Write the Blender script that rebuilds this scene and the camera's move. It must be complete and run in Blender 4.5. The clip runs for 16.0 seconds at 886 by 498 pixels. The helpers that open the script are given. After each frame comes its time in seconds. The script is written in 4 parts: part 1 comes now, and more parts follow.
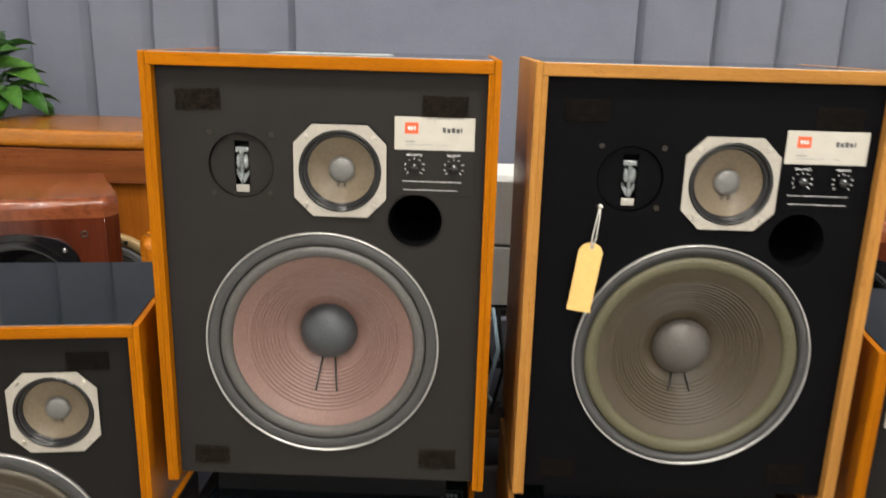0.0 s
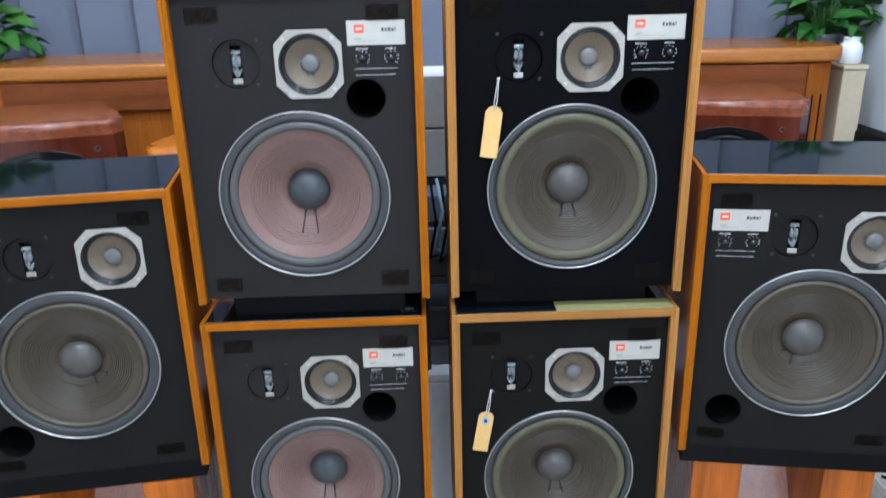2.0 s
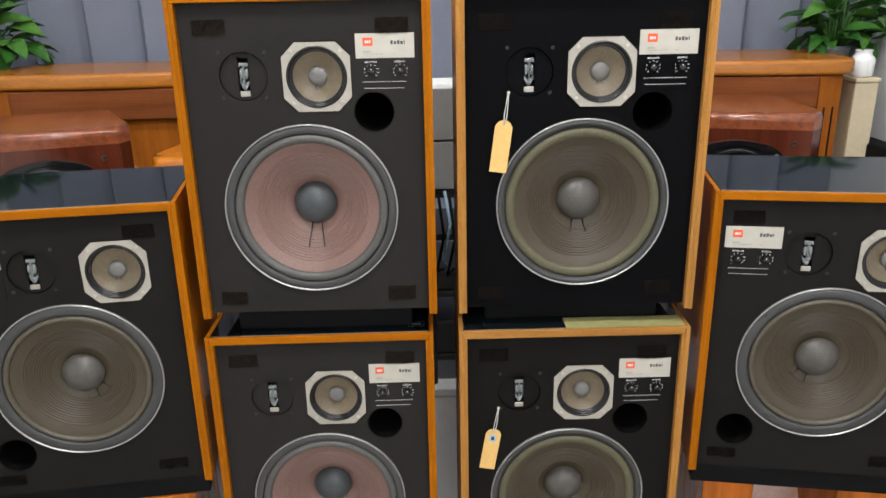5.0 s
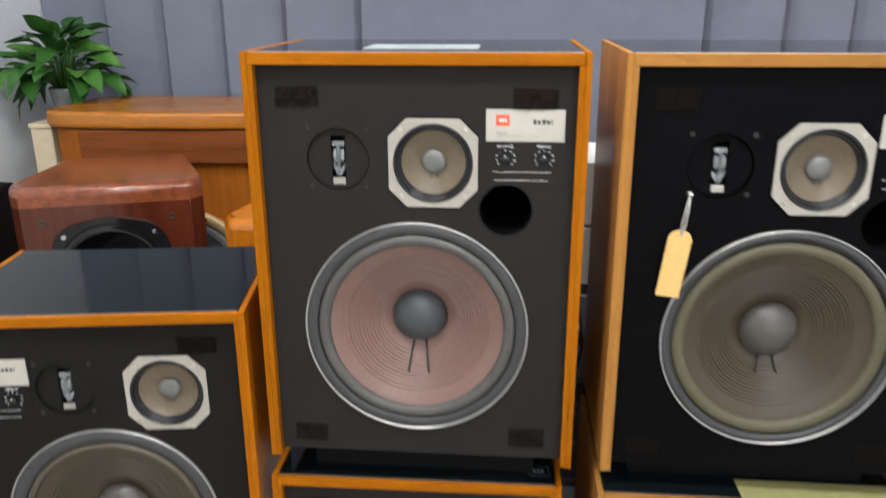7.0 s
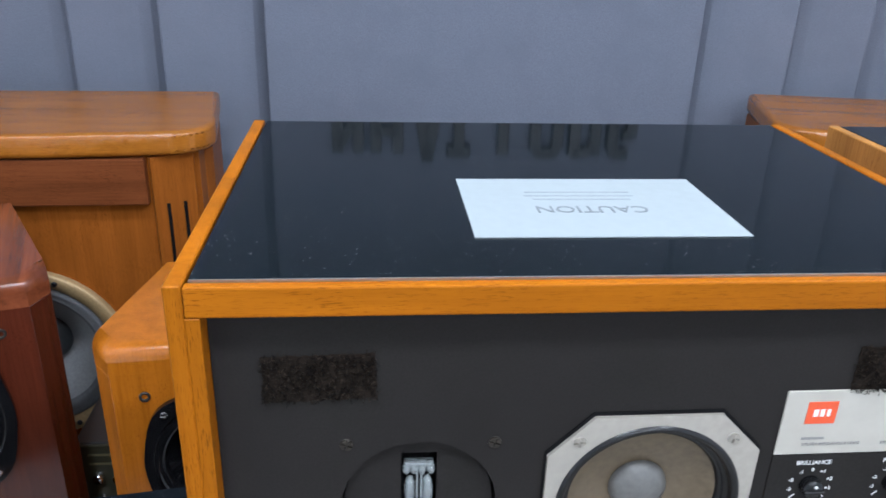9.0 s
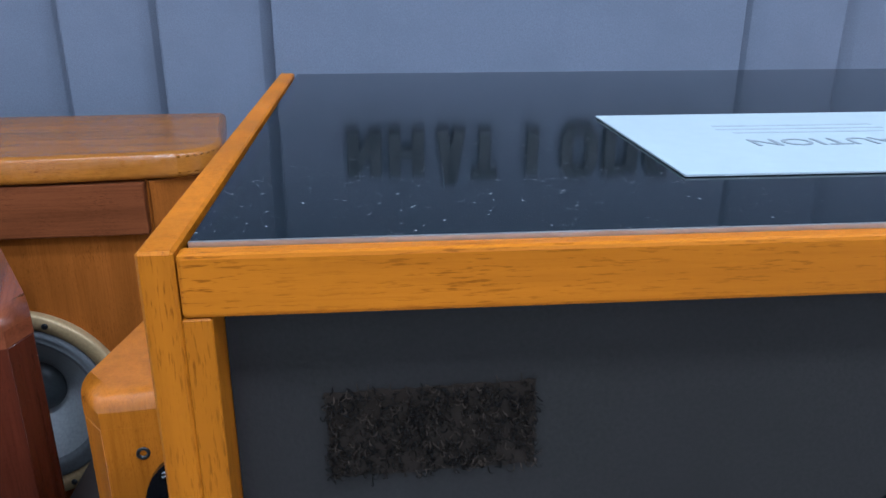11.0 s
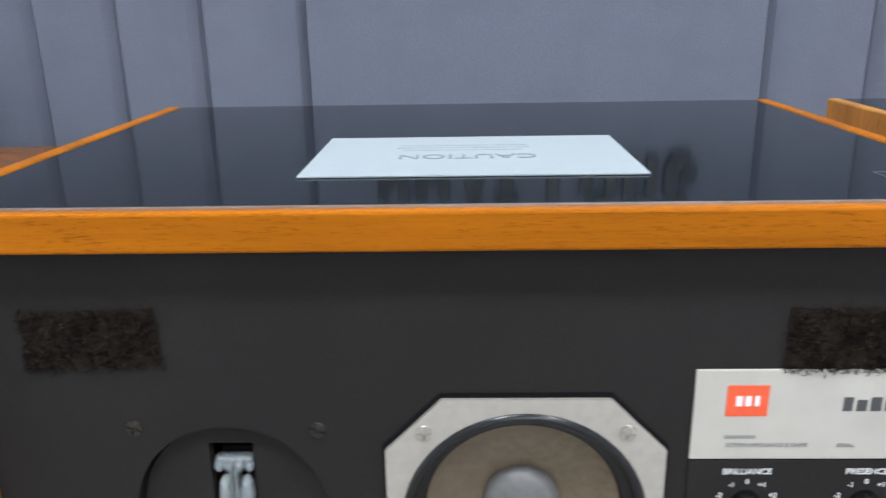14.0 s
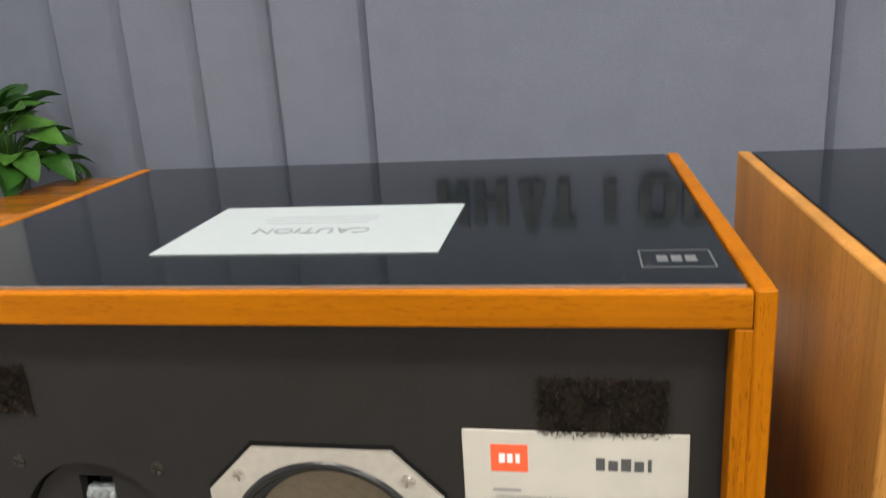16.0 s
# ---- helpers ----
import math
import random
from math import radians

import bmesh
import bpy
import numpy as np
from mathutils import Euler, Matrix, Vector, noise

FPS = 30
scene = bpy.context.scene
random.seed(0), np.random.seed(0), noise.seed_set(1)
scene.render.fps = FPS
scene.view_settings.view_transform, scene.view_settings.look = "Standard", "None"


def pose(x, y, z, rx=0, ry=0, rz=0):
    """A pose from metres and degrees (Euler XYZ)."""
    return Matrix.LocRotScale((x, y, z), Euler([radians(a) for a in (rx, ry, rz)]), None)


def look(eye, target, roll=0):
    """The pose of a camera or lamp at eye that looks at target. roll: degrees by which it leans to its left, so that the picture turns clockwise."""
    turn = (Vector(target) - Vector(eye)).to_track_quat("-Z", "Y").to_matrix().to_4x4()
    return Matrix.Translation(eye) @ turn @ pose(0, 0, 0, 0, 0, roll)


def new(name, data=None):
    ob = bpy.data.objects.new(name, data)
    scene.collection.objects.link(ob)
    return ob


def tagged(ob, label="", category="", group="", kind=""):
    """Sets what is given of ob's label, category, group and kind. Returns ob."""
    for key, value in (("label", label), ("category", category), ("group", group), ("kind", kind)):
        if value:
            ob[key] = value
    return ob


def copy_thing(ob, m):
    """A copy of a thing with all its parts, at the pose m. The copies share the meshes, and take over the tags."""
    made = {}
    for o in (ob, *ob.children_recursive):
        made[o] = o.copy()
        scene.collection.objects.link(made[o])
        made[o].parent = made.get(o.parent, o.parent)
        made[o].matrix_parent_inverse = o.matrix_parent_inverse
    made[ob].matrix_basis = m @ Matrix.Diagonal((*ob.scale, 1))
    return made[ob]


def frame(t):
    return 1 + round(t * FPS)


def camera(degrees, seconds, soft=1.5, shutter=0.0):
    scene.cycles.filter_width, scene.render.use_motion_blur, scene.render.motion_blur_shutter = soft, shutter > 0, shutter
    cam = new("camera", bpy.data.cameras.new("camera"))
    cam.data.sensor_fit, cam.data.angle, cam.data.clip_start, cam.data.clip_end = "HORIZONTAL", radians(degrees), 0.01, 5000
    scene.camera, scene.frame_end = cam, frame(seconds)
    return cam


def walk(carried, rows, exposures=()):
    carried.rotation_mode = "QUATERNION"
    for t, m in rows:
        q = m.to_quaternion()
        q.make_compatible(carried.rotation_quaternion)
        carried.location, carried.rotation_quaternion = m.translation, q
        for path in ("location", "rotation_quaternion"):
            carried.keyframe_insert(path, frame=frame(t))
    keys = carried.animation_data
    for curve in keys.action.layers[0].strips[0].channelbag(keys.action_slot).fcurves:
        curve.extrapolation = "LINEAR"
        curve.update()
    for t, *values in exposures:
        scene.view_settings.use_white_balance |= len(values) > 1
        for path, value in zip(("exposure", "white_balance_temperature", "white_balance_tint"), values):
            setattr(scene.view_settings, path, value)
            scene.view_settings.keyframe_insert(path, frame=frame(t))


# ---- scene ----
cam = camera(59.7, 16.0, shutter=0.36)
PATH = [
    (0, (0.033, -0.005, 1.372), (0.001, 1.925, 0.849), 1.6),
    (0.5, (0.027, -0.141, 1.359), (0.082, 1.753, 0.719), 1.8),
    (1, (0.046, -0.317, 1.327), (0.082, 1.524, 0.546), 1.1),
    (1.5, (0.054, -0.384, 1.31), (0.101, 1.425, 0.459), 0.9),
    (2, (0.084, -0.419, 1.351), (0.119, 1.464, 0.679), -1.4),
    (2.5, (0.108, -0.424, 1.351), (0.159, 1.486, 0.759), -2.5),
    (3, (0.102, -0.416, 1.351), (0.212, 1.513, 0.832), -2.1),
    (3.5, (0.09, -0.432, 1.369), (0.236, 1.507, 0.901), -1.8),
    (4, (0.091, -0.422, 1.363), (0.211, 1.512, 0.867), -1.5),
    (4.2, (0.088, -0.415, 1.362), (0.153, 1.512, 0.832), -1.6),
    (6.3, (0.07, -0.245, 1.334), (0.057, 1.612, 0.591), -0.4),
    (6.5, (0.039, -0.192, 1.32), (0.01, 1.694, 0.654), 0.5),
    (7, (-0.018, -0.028, 1.414), (-0.182, 1.866, 0.795), -0.2),
    (7.5, (-0.069, 0.207, 1.473), (-0.254, 2.078, 0.792), -1.1),
    (8, (-0.117, 0.411, 1.492), (-0.258, 2.268, 0.762), -0.8),
    (8.5, (-0.212, 0.569, 1.516), (-0.182, 2.409, 0.733), 0.3),
    (9, (-0.269, 0.637, 1.504), (-0.084, 2.466, 0.718), 1.9),
    (9.2, (-0.288, 0.647, 1.493), (-0.054, 2.475, 0.716), 2.1),
    (11.5, (-0.309, 0.804, 1.404), (-0.15, 2.682, 0.735), -0.3),
    (12, (-0.295, 0.783, 1.405), (-0.137, 2.665, 0.747), -0.5),
    (12.5, (-0.279, 0.758, 1.412), (-0.129, 2.638, 0.747), -0.3),
    (13, (-0.256, 0.728, 1.41), (-0.101, 2.618, 0.773), 0.0),
    (13.5, (-0.219, 0.693, 1.413), (-0.149, 2.592, 0.789), -0.3),
    (14, (-0.142, 0.682, 1.422), (-0.196, 2.585, 0.812), -1.0),
    (14.5, (-0.072, 0.671, 1.42), (-0.246, 2.579, 0.846), -2.1),
    (15, (-0.026, 0.662, 1.419), (-0.301, 2.564, 0.863), -2.9),
    (15.5, (-0.003, 0.656, 1.42), (-0.344, 2.546, 0.86), -3.5),
    (16, (0.005, 0.656, 1.459), (-0.336, 2.542, 0.887), -3.6),
]
EXPOSURES = [
    (0.0, -0.16, 6900, 10), (0.5, -0.16, 6450, 10), (1.0, -0.12, 6250, 9), (1.5, -0.17, 5100, 8), (2.0, -0.19, 5150, 8), (3.0, -0.27, 6150, 10), (4.2, -0.27, 6450, 10),
    (6.5, -0.26, 5900, 9), (7.5, -0.22, 6500, 10), (8.5, -0.34, 5900, 10), (9.0, -0.38, 5400, 10), (11.5, -0.47, 4750, 7), (12.5, -0.45, 5120, 8),
    (13.5, -0.47, 5500, 10), (14.5, -0.45, 6000, 10), (15.5, -0.44, 6800, 9), (16.0, -0.40, 6750, 10),
]
walk(cam, [(t, look(eye, target, roll)) for t, eye, target, roll in PATH], EXPOSURES)

# ---- light ----
FLOOR, CEIL = -0.03, 2.75
world = bpy.data.worlds.new("world")
world.use_nodes = True
world.node_tree.nodes["Background"].inputs[0].default_value = (0.5, 0.55, 0.62, 1)
world.node_tree.nodes["Background"].inputs[1].default_value = 0.1
scene.world = world


def area_lamp(name, m, size_x, size_y, watts, colour):
    d = bpy.data.lights.new(name, "AREA")
    d.shape, d.size, d.size_y, d.energy, d.color = "RECTANGLE", size_x, size_y, watts, colour
    o = new(name, d)
    o.matrix_world = m
    return o


# x, y, length across, depth, watts
PANELS = [(-0.46, 0.25, 0.26, 0.26, 27), (0.62, 0.25, 0.26, 0.26, 20), (0.62, -1.1, 0.70, 0.70, 10), (0.62, -2.75, 0.70, 0.40, 48), (-0.42, -2.75, 0.70, 0.40, 16), (-1.02, 1.17, 1.35, 0.14, 19), (0.85, 1.17, 1.15, 0.14, 21)]
for px, py, sx, sy, w in PANELS:
    area_lamp("panel_light", pose(px, py, CEIL - 0.03), sx, sy, w, (1.0, 0.975, 0.94))

# ---- materials ----


class Nodes:
    """A small node-building helper around one material."""

    def __init__(self, name, rough=0.5, metal=0.0):
        self.m = bpy.data.materials.new(name)
        self.m.use_nodes = True
        self.t = self.m.node_tree
        self.b = self.t.nodes["Principled BSDF"]
        self.b.inputs["Roughness"].default_value, self.b.inputs["Metallic"].default_value = rough, metal

    def add(self, kind, **values):
        n = self.t.nodes.new(kind)
        for k, v in values.items():
            n.inputs[k.replace("_", " ")].default_value = v
        return n

    def link(self, a, b):
        self.t.links.new(a, b)

    def coords(self, scale=(1, 1, 1), space="Object"):
        tc, mp = self.add("ShaderNodeTexCoord"), self.add("ShaderNodeMapping", Scale=scale)
        self.link(tc.outputs[space], mp.inputs["Vector"])
        return mp.outputs["Vector"]

    def noise(self, scale, detail=4.0, stretch=(1, 1, 1), rough=0.55, distortion=0.0):
        n = self.add("ShaderNodeTexNoise", Scale=scale, Detail=detail, Roughness=rough, Distortion=distortion)
        self.link(self.coords(stretch), n.inputs["Vector"])
        return n.outputs["Fac"]

    def ramp(self, fac, stops):
        r = self.add("ShaderNodeValToRGB")
        e = r.color_ramp.elements
        while len(e) < len(stops):
            e.new(0.5)
        for i, (p, c) in enumerate(stops):
            e[i].position, e[i].color = p, (*c, 1)
        self.link(fac, r.inputs["Fac"])
        return r.outputs["Color"]

    def mix(self, a, b, fac, mode="MIX"):
        n = self.t.nodes.new("ShaderNodeMix")
        n.data_type, n.blend_type = "RGBA", mode
        if isinstance(fac, float):
            n.inputs[0].default_value = fac
        else:
            self.link(fac, n.inputs[0])
        for i, v in ((6, a), (7, b)):
            if isinstance(v, tuple):
                n.inputs[i].default_value = (*v, 1)
            else:
                self.link(v, n.inputs[i])
        return n.outputs[2]

    def colour(self, c):
        if isinstance(c, tuple):
            self.b.inputs["Base Color"].default_value = (*c, 1)
        else:
            self.link(c, self.b.inputs["Base Color"])
        return self

    def bump(self, fac, strength=0.2, distance=0.001):
        n = self.add("ShaderNodeBump", Strength=strength, Distance=distance)
        self.link(fac, n.inputs["Height"])
        self.link(n.outputs["Normal"], self.b.inputs["Normal"])
        return self

    def rough(self, fac, lo, hi):
        n = self.add("ShaderNodeMapRange", To_Min=lo, To_Max=hi)
        self.link(fac, n.inputs["Value"])
        self.link(n.outputs["Result"], self.b.inputs["Roughness"])
        return self


def dim(c, k):
    return tuple(min(1.0, v * k) for v in c)


def wood(name, c, axis, rough=0.35, contrast=0.34, pores=True, scale=1.0):
    n = Nodes(name, rough)
    n.b.inputs["Specular IOR Level"].default_value = 0.6 if rough < 0.25 else 0.07
    st = [1.0, 1.0, 1.0]
    st[axis] = 0.045
    broad = n.noise(26 * scale, 5, tuple(st), 0.6, 0.6)
    base = n.ramp(broad, [(0.28, dim(c, 1 - contrast)), (0.55, c), (0.78, dim(c, 1 + contrast * 0.6))])
    fine_st = [1.0, 1.0, 1.0]
    fine_st[axis] = 0.10
    fine = n.noise(1500 * scale, 2, tuple(fine_st), 0.6)
    if pores:
        dark = n.ramp(fine, [(0.34, (0.22, 0.14, 0.10)), (0.44, (1, 1, 1))])
        patch = n.ramp(n.noise(17, 2), [(0.40, (0.16, 0.16, 0.16)), (0.62, (0.70, 0.70, 0.70))])
        base = n.mix(base, dark, patch, "MULTIPLY")
    streak_st = [1.0, 1.0, 1.0]
    streak_st[axis] = 0.03
    streak = n.noise(330 * scale, 3, tuple(streak_st), 0.6, 0.3)
    base = n.mix(base, n.ramp(streak, [(0.34, (0.74, 0.68, 0.60)), (0.52, (1, 1, 1)), (0.70, (1.12, 1.12, 1.10))]), 0.5, "MULTIPLY")
    tone = n.noise(4 * scale, 2)
    base = n.mix(base, dim(c, 0.72), n.ramp(tone, [(0.45, (0, 0, 0)), (0.75, (0.6, 0.6, 0.6))]), "MIX")
    return n.colour(base).bump(fine, 0.12, 0.0006).rough(broad, rough - 0.06, rough + 0.1).m


def plain(name, c, rough=0.5, metal=0.0, grain=300.0, amount=0.18, bump=0.15, distance=0.0004, sheen=0.5):
    n = Nodes(name, rough, metal)
    n.b.inputs["Specular IOR Level"].default_value = sheen
    f, g = n.noise(grain, 4), n.noise(max(2.0, grain / 40), 3)
    base = n.ramp(f, [(0.3, dim(c, 1 - amount)), (0.7, dim(c, 1 + amount))])
    base = n.mix(base, dim(c, 1 - amount), n.ramp(g, [(0.45, (0, 0, 0)), (0.8, (0.7, 0.7, 0.7))]))
    return n.colour(base).bump(f, bump, distance).rough(g, max(0.02, rough - 0.07), min(1.0, rough + 0.07)).m


OAK = (0.41, 0.128, 0.0018)
oak_v, oak_h, oak_d = wood("oiled_walnut_upright", dim(OAK, 0.88), 2), wood("oiled_walnut_across", OAK, 0), wood("oiled_walnut_depth", dim(OAK, 0.9), 1)
TAN = (0.41, 0.190, 0.045)
tan_v, tan_h = wood("faded_walnut_upright", TAN, 2), wood("faded_walnut_across", TAN, 0)
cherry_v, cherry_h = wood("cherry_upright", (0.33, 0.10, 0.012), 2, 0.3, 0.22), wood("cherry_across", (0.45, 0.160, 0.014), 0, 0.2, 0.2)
rail_wood = wood("cherry_rail", (0.19, 0.058, 0.018), 0, 0.35)
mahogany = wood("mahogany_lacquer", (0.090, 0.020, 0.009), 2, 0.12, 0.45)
# same lacquer as the body; light from above put into a paler colour
mahogany_lit_top = wood("mahogany_lacquer_lit_top", (0.22, 0.062, 0.024), 1, 0.16, 0.45, True, 1.8)
mahogany_lit_top.node_tree.nodes["Principled BSDF"].inputs["Specular IOR Level"].default_value = 0.6
honey = wood("honey_lacquer", (0.50, 0.155, 0.006), 2, 0.2, 0.25)
padauk = wood("red_stand_wood", (0.46, 0.120, 0.006), 2, 0.22, 0.55, False)
padauk.node_tree.nodes["Principled BSDF"].inputs["Specular IOR Level"].default_value = 0.3
padauk_in = wood("red_stand_wood_inside", (0.36, 0.13, 0.05), 2, 0.10, 0.2, False)
for lacquered in (padauk, padauk_in):
    lacquered.node_tree.nodes["Principled BSDF"].inputs["Coat Weight"].default_value = 0.25 if lacquered is padauk else 1.0
    lacquered.node_tree.nodes["Principled BSDF"].inputs["Coat Roughness"].default_value = 0.04
grey_baffle = plain("charcoal_baffle_paint", (0.0220, 0.0200, 0.0184), 0.62, 0, 700, 0.12, 0.25, sheen=0.08)
black_baffle = plain("black_baffle_paint", (0.0030, 0.0030, 0.0036), 0.55, 0, 700, 0.15, 0.25, sheen=0.04)
dark_baffle = plain("dark_baffle_paint", (0.0124, 0.0115, 0.0105), 0.62, 0, 700, 0.12, 0.25, sheen=0.08)
worn_baffle = plain("worn_baffle_paint", (0.0088, 0.0080, 0.0070), 0.6, 0, 700, 0.15, 0.25, sheen=0.07)
black_rubber = plain("black_rubber", (0.014, 0.014, 0.015), 0.38, 0, 300, 0.2)
black_gloss = plain("glossy_black_ring", (0.006, 0.006, 0.0065), 0.26, 0, 300, 0.2)
frame_grey = plain("frame_ring_paint", (0.044, 0.044, 0.044), 0.42, 0, 300, 0.15)
grey_surround = plain("grey_surround", (0.080, 0.077, 0.071), 0.45, 0, 200, 0.15)
olive_surround = plain("olive_surround", (0.088, 0.080, 0.043), 0.5, 0, 200, 0.18)
brown_surround = plain("brown_surround", (0.075, 0.062, 0.042), 0.45, 0, 200, 0.2)
pink_cone = plain("rose_brown_paper_cone", (0.190, 0.110, 0.090), 0.44, 0, 260, 0.13, 0.3)
taupe_cone = plain("taupe_paper_cone", (0.054, 0.040, 0.0225), 0.46, 0, 260, 0.14, 0.3)
cap_dark = plain("dark_dust_cap", (0.05, 0.056, 0.06), 0.45, 0, 300, 0.2)
cap_taupe = plain("taupe_dust_cap", (0.075, 0.068, 0.06), 0.42, 0, 300, 0.2)
alu_plate = plain("brushed_aluminium_plate", (0.395, 0.365, 0.310), 0.5, 0.15, 220, 0.08)
alu_rim = plain("polished_rim", (0.52, 0.51, 0.49), 0.34, 0.9, 200, 0.08)
steel = plain("screw_steel", (0.55, 0.52, 0.46), 0.32, 0.9, 400, 0.15)
mid_cone = plain("amber_paper_cone", (0.142, 0.108, 0.066), 0.34, 0, 240, 0.2)
mid_cap = plain("grey_mid_cap", (0.155, 0.152, 0.142), 0.42, 0.2, 300, 0.12)
badge_white = plain("badge_enamel", (0.485, 0.460, 0.395), 0.42, 0.1, 60, 0.06, 0.02)
red_orange = plain("orange_red_print", (0.75, 0.10, 0.03), 0.5, 0, 300, 0.05, 0.02)
white_print = plain("white_print", (0.78, 0.78, 0.76), 0.6, 0, 300, 0.04, 0.02)
pale_print = plain("pale_print", (0.5, 0.5, 0.49), 0.6, 0, 300, 0.06, 0.02)
dark_print = plain("dark_print", (0.03, 0.03, 0.032), 0.6, 0, 300, 0.1, 0.02)
caution_grey = plain("faded_grey_print", (0.17, 0.19, 0.20), 0.5, 0, 300, 0.1, 0.02)
faint_print = plain("faint_print", (0.27, 0.30, 0.315), 0.5, 0, 300, 0.1, 0.02)
etch_grey = plain("etched_grey", (0.10, 0.105, 0.11), 0.5, 0, 300, 0.1, 0.02)
title_grey = plain("title_print", (0.06, 0.06, 0.06), 0.6, 0, 300, 0.1, 0.02)
grey_print = plain("grey_print", (0.25, 0.24, 0.23), 0.6, 0, 300, 0.1, 0.02)
card_white = plain("white_card", (0.325, 0.365, 0.375), 0.45, 0, 120, 0.03, 0.03)
card_yellow = plain("yellowed_sheet", (0.32, 0.30, 0.125), 0.4, 0, 60, 0.1, 0.03)
tag_paper = plain("manila_tag", (0.74, 0.46, 0.15), 0.7, 0, 120, 0.08, 0.1)
tag_string = plain("cotton_string", (0.7, 0.68, 0.62), 0.8, 0, 600, 0.2)
sticker_blue = plain("pale_blue_sticker", (0.35, 0.5, 0.6), 0.6, 0, 200, 0.1)
port_black = plain("port_black", (0.0014, 0.0014, 0.0018), 0.6, 0, 200, 0.1, sheen=0.08)
device_green = plain("olive_panel_paint", (0.05, 0.05, 0.03), 0.45, 0, 200, 0.15)
olive_print = plain("olive_print", (0.16, 0.15, 0.08), 0.5, 0, 200, 0.1)
flat_black = plain("flat_black", (0.004, 0.004, 0.0045), 0.7, 0, 200, 0.2, sheen=0.15)
black_metal = plain("black_metal", (0.012, 0.012, 0.014), 0.35, 0.3, 200, 0.2)
screw_dark = plain("dull_screw", (0.05, 0.044, 0.036), 0.35, 0.7, 400, 0.2)
chrome = plain("chrome", (0.8, 0.8, 0.8), 0.14, 1.0, 200, 0.05)
gold_ring = plain("gold_cast_ring", (0.46, 0.33, 0.16), 0.45, 0.3, 150, 0.15)
cloth_surround = plain("grey_cloth_surround", (0.15, 0.155, 0.16), 0.4, 0, 150, 0.15)
grey_cone = plain("grey_paper_cone", (0.33, 0.34, 0.34), 0.6, 0, 150, 0.12)
lacquer_white = plain("white_lacquer", (0.83, 0.84, 0.84), 0.3, 0, 30, 0.03, 0.03)
amp_cream = plain("cream_faceplate", (0.72, 0.72, 0.68), 0.4, 0.1, 60, 0.04, 0.03)
beige = plain("beige_paint", (0.62, 0.53, 0.36), 0.5, 0, 60, 0.06)
carpet = plain("grey_carpet", (0.13, 0.14, 0.155), 0.95, 0, 500, 0.35, 0.8, 0.003)
kraft = plain("kraft_board", (0.42, 0.29, 0.14), 0.8, 0, 90, 0.1)
blue_weave = plain("blue_woven_cloth", (0.10, 0.15, 0.24), 0.9, 0, 350, 0.6, 0.8, 0.003)
ceramic = plain("grey_ceramic", (0.17, 0.185, 0.195), 0.25, 0, 40, 0.2)
soil = plain("soil", (0.03, 0.022, 0.015), 0.95, 0, 120, 0.4, 1.0, 0.004)
wall_white = plain("white_wall_paint", (0.74, 0.76, 0.79), 0.75, 0, 90, 0.03, 0.12)
ceiling_white = plain("ceiling_paint", (0.78, 0.78, 0.77), 0.85, 0, 90, 0.03, 0.1)
panel_felt = plain("blue_grey_felt", (0.20, 0.218, 0.272), 0.92, 0, 420, 0.12, 0.4, 0.0015, sheen=0.1)
sign_dark = plain("sign_black", (0.02, 0.02, 0.022), 0.35, 0, 60, 0.1)


def glass_top_material():
    n = Nodes("black_backed_glass", 0.04)
    f, dust = n.noise(9, 3), n.noise(820, 1)
    specks = n.ramp(dust, [(0.735, (0.004, 0.0065, 0.008)), (0.78, (0.26, 0.26, 0.27))])
    n.colour(specks).rough(f, 0.03, 0.09)
    n.b.inputs["Specular IOR Level"].default_value = 0.29
    return n.m


def hook_material(name, k):
    n = Nodes(name, 0.75)
    n.b.inputs["Specular IOR Level"].default_value = 0.12
    geo = n.add("ShaderNodeNewGeometry")
    c = n.ramp(geo.outputs["Random Per Island"], [(p, dim(v, k)) for p, v in ((0.0, (0.0016, 0.0013, 0.0010)), (0.5, (0.0052, 0.0038, 0.0028)), (0.85, (0.022, 0.0150, 0.0100)), (1.0, (0.050, 0.036, 0.025)))])
    return n.colour(c).m


brown_tape, black_tape = hook_material("brown_hook_tape", 1.0), hook_material("black_hook_tape", 0.42)


def leaf_material():
    n = Nodes("leaf_green", 0.4)
    info = n.add("ShaderNodeObjectInfo")
    base = n.ramp(info.outputs["Random"], [(0.0, (0.018, 0.07, 0.012)), (0.5, (0.035, 0.13, 0.018)), (1.0, (0.085, 0.22, 0.035))])
    v = n.noise(60, 3, (1, 0.1, 1))
    base = n.mix(base, n.ramp(v, [(0.35, (0.6, 0.65, 0.5)), (0.65, (1.1, 1.1, 1.0))]), 0.8, "MULTIPLY")
    return n.colour(base).bump(v, 0.3, 0.001).m


def plank_material():
    n = Nodes("grey_washed_plank", 0.42)
    info = n.add("ShaderNodeObjectInfo")
    base = n.ramp(info.outputs["Random"], [(0.0, (0.26, 0.235, 0.20)), (0.4, (0.40, 0.385, 0.35)), (0.75, (0.54, 0.54, 0.53)), (1.0, (0.46, 0.385, 0.27))])
    g = n.noise(30, 5, (1, 0.05, 1), 0.65, 0.8)
    base = n.mix(base, n.ramp(g, [(0.3, (0.55, 0.53, 0.5)), (0.6, (1, 1, 1)), (0.8, (1.15, 1.15, 1.12))]), 0.85, "MULTIPLY")
    return n.colour(base).bump(g, 0.2, 0.001).m


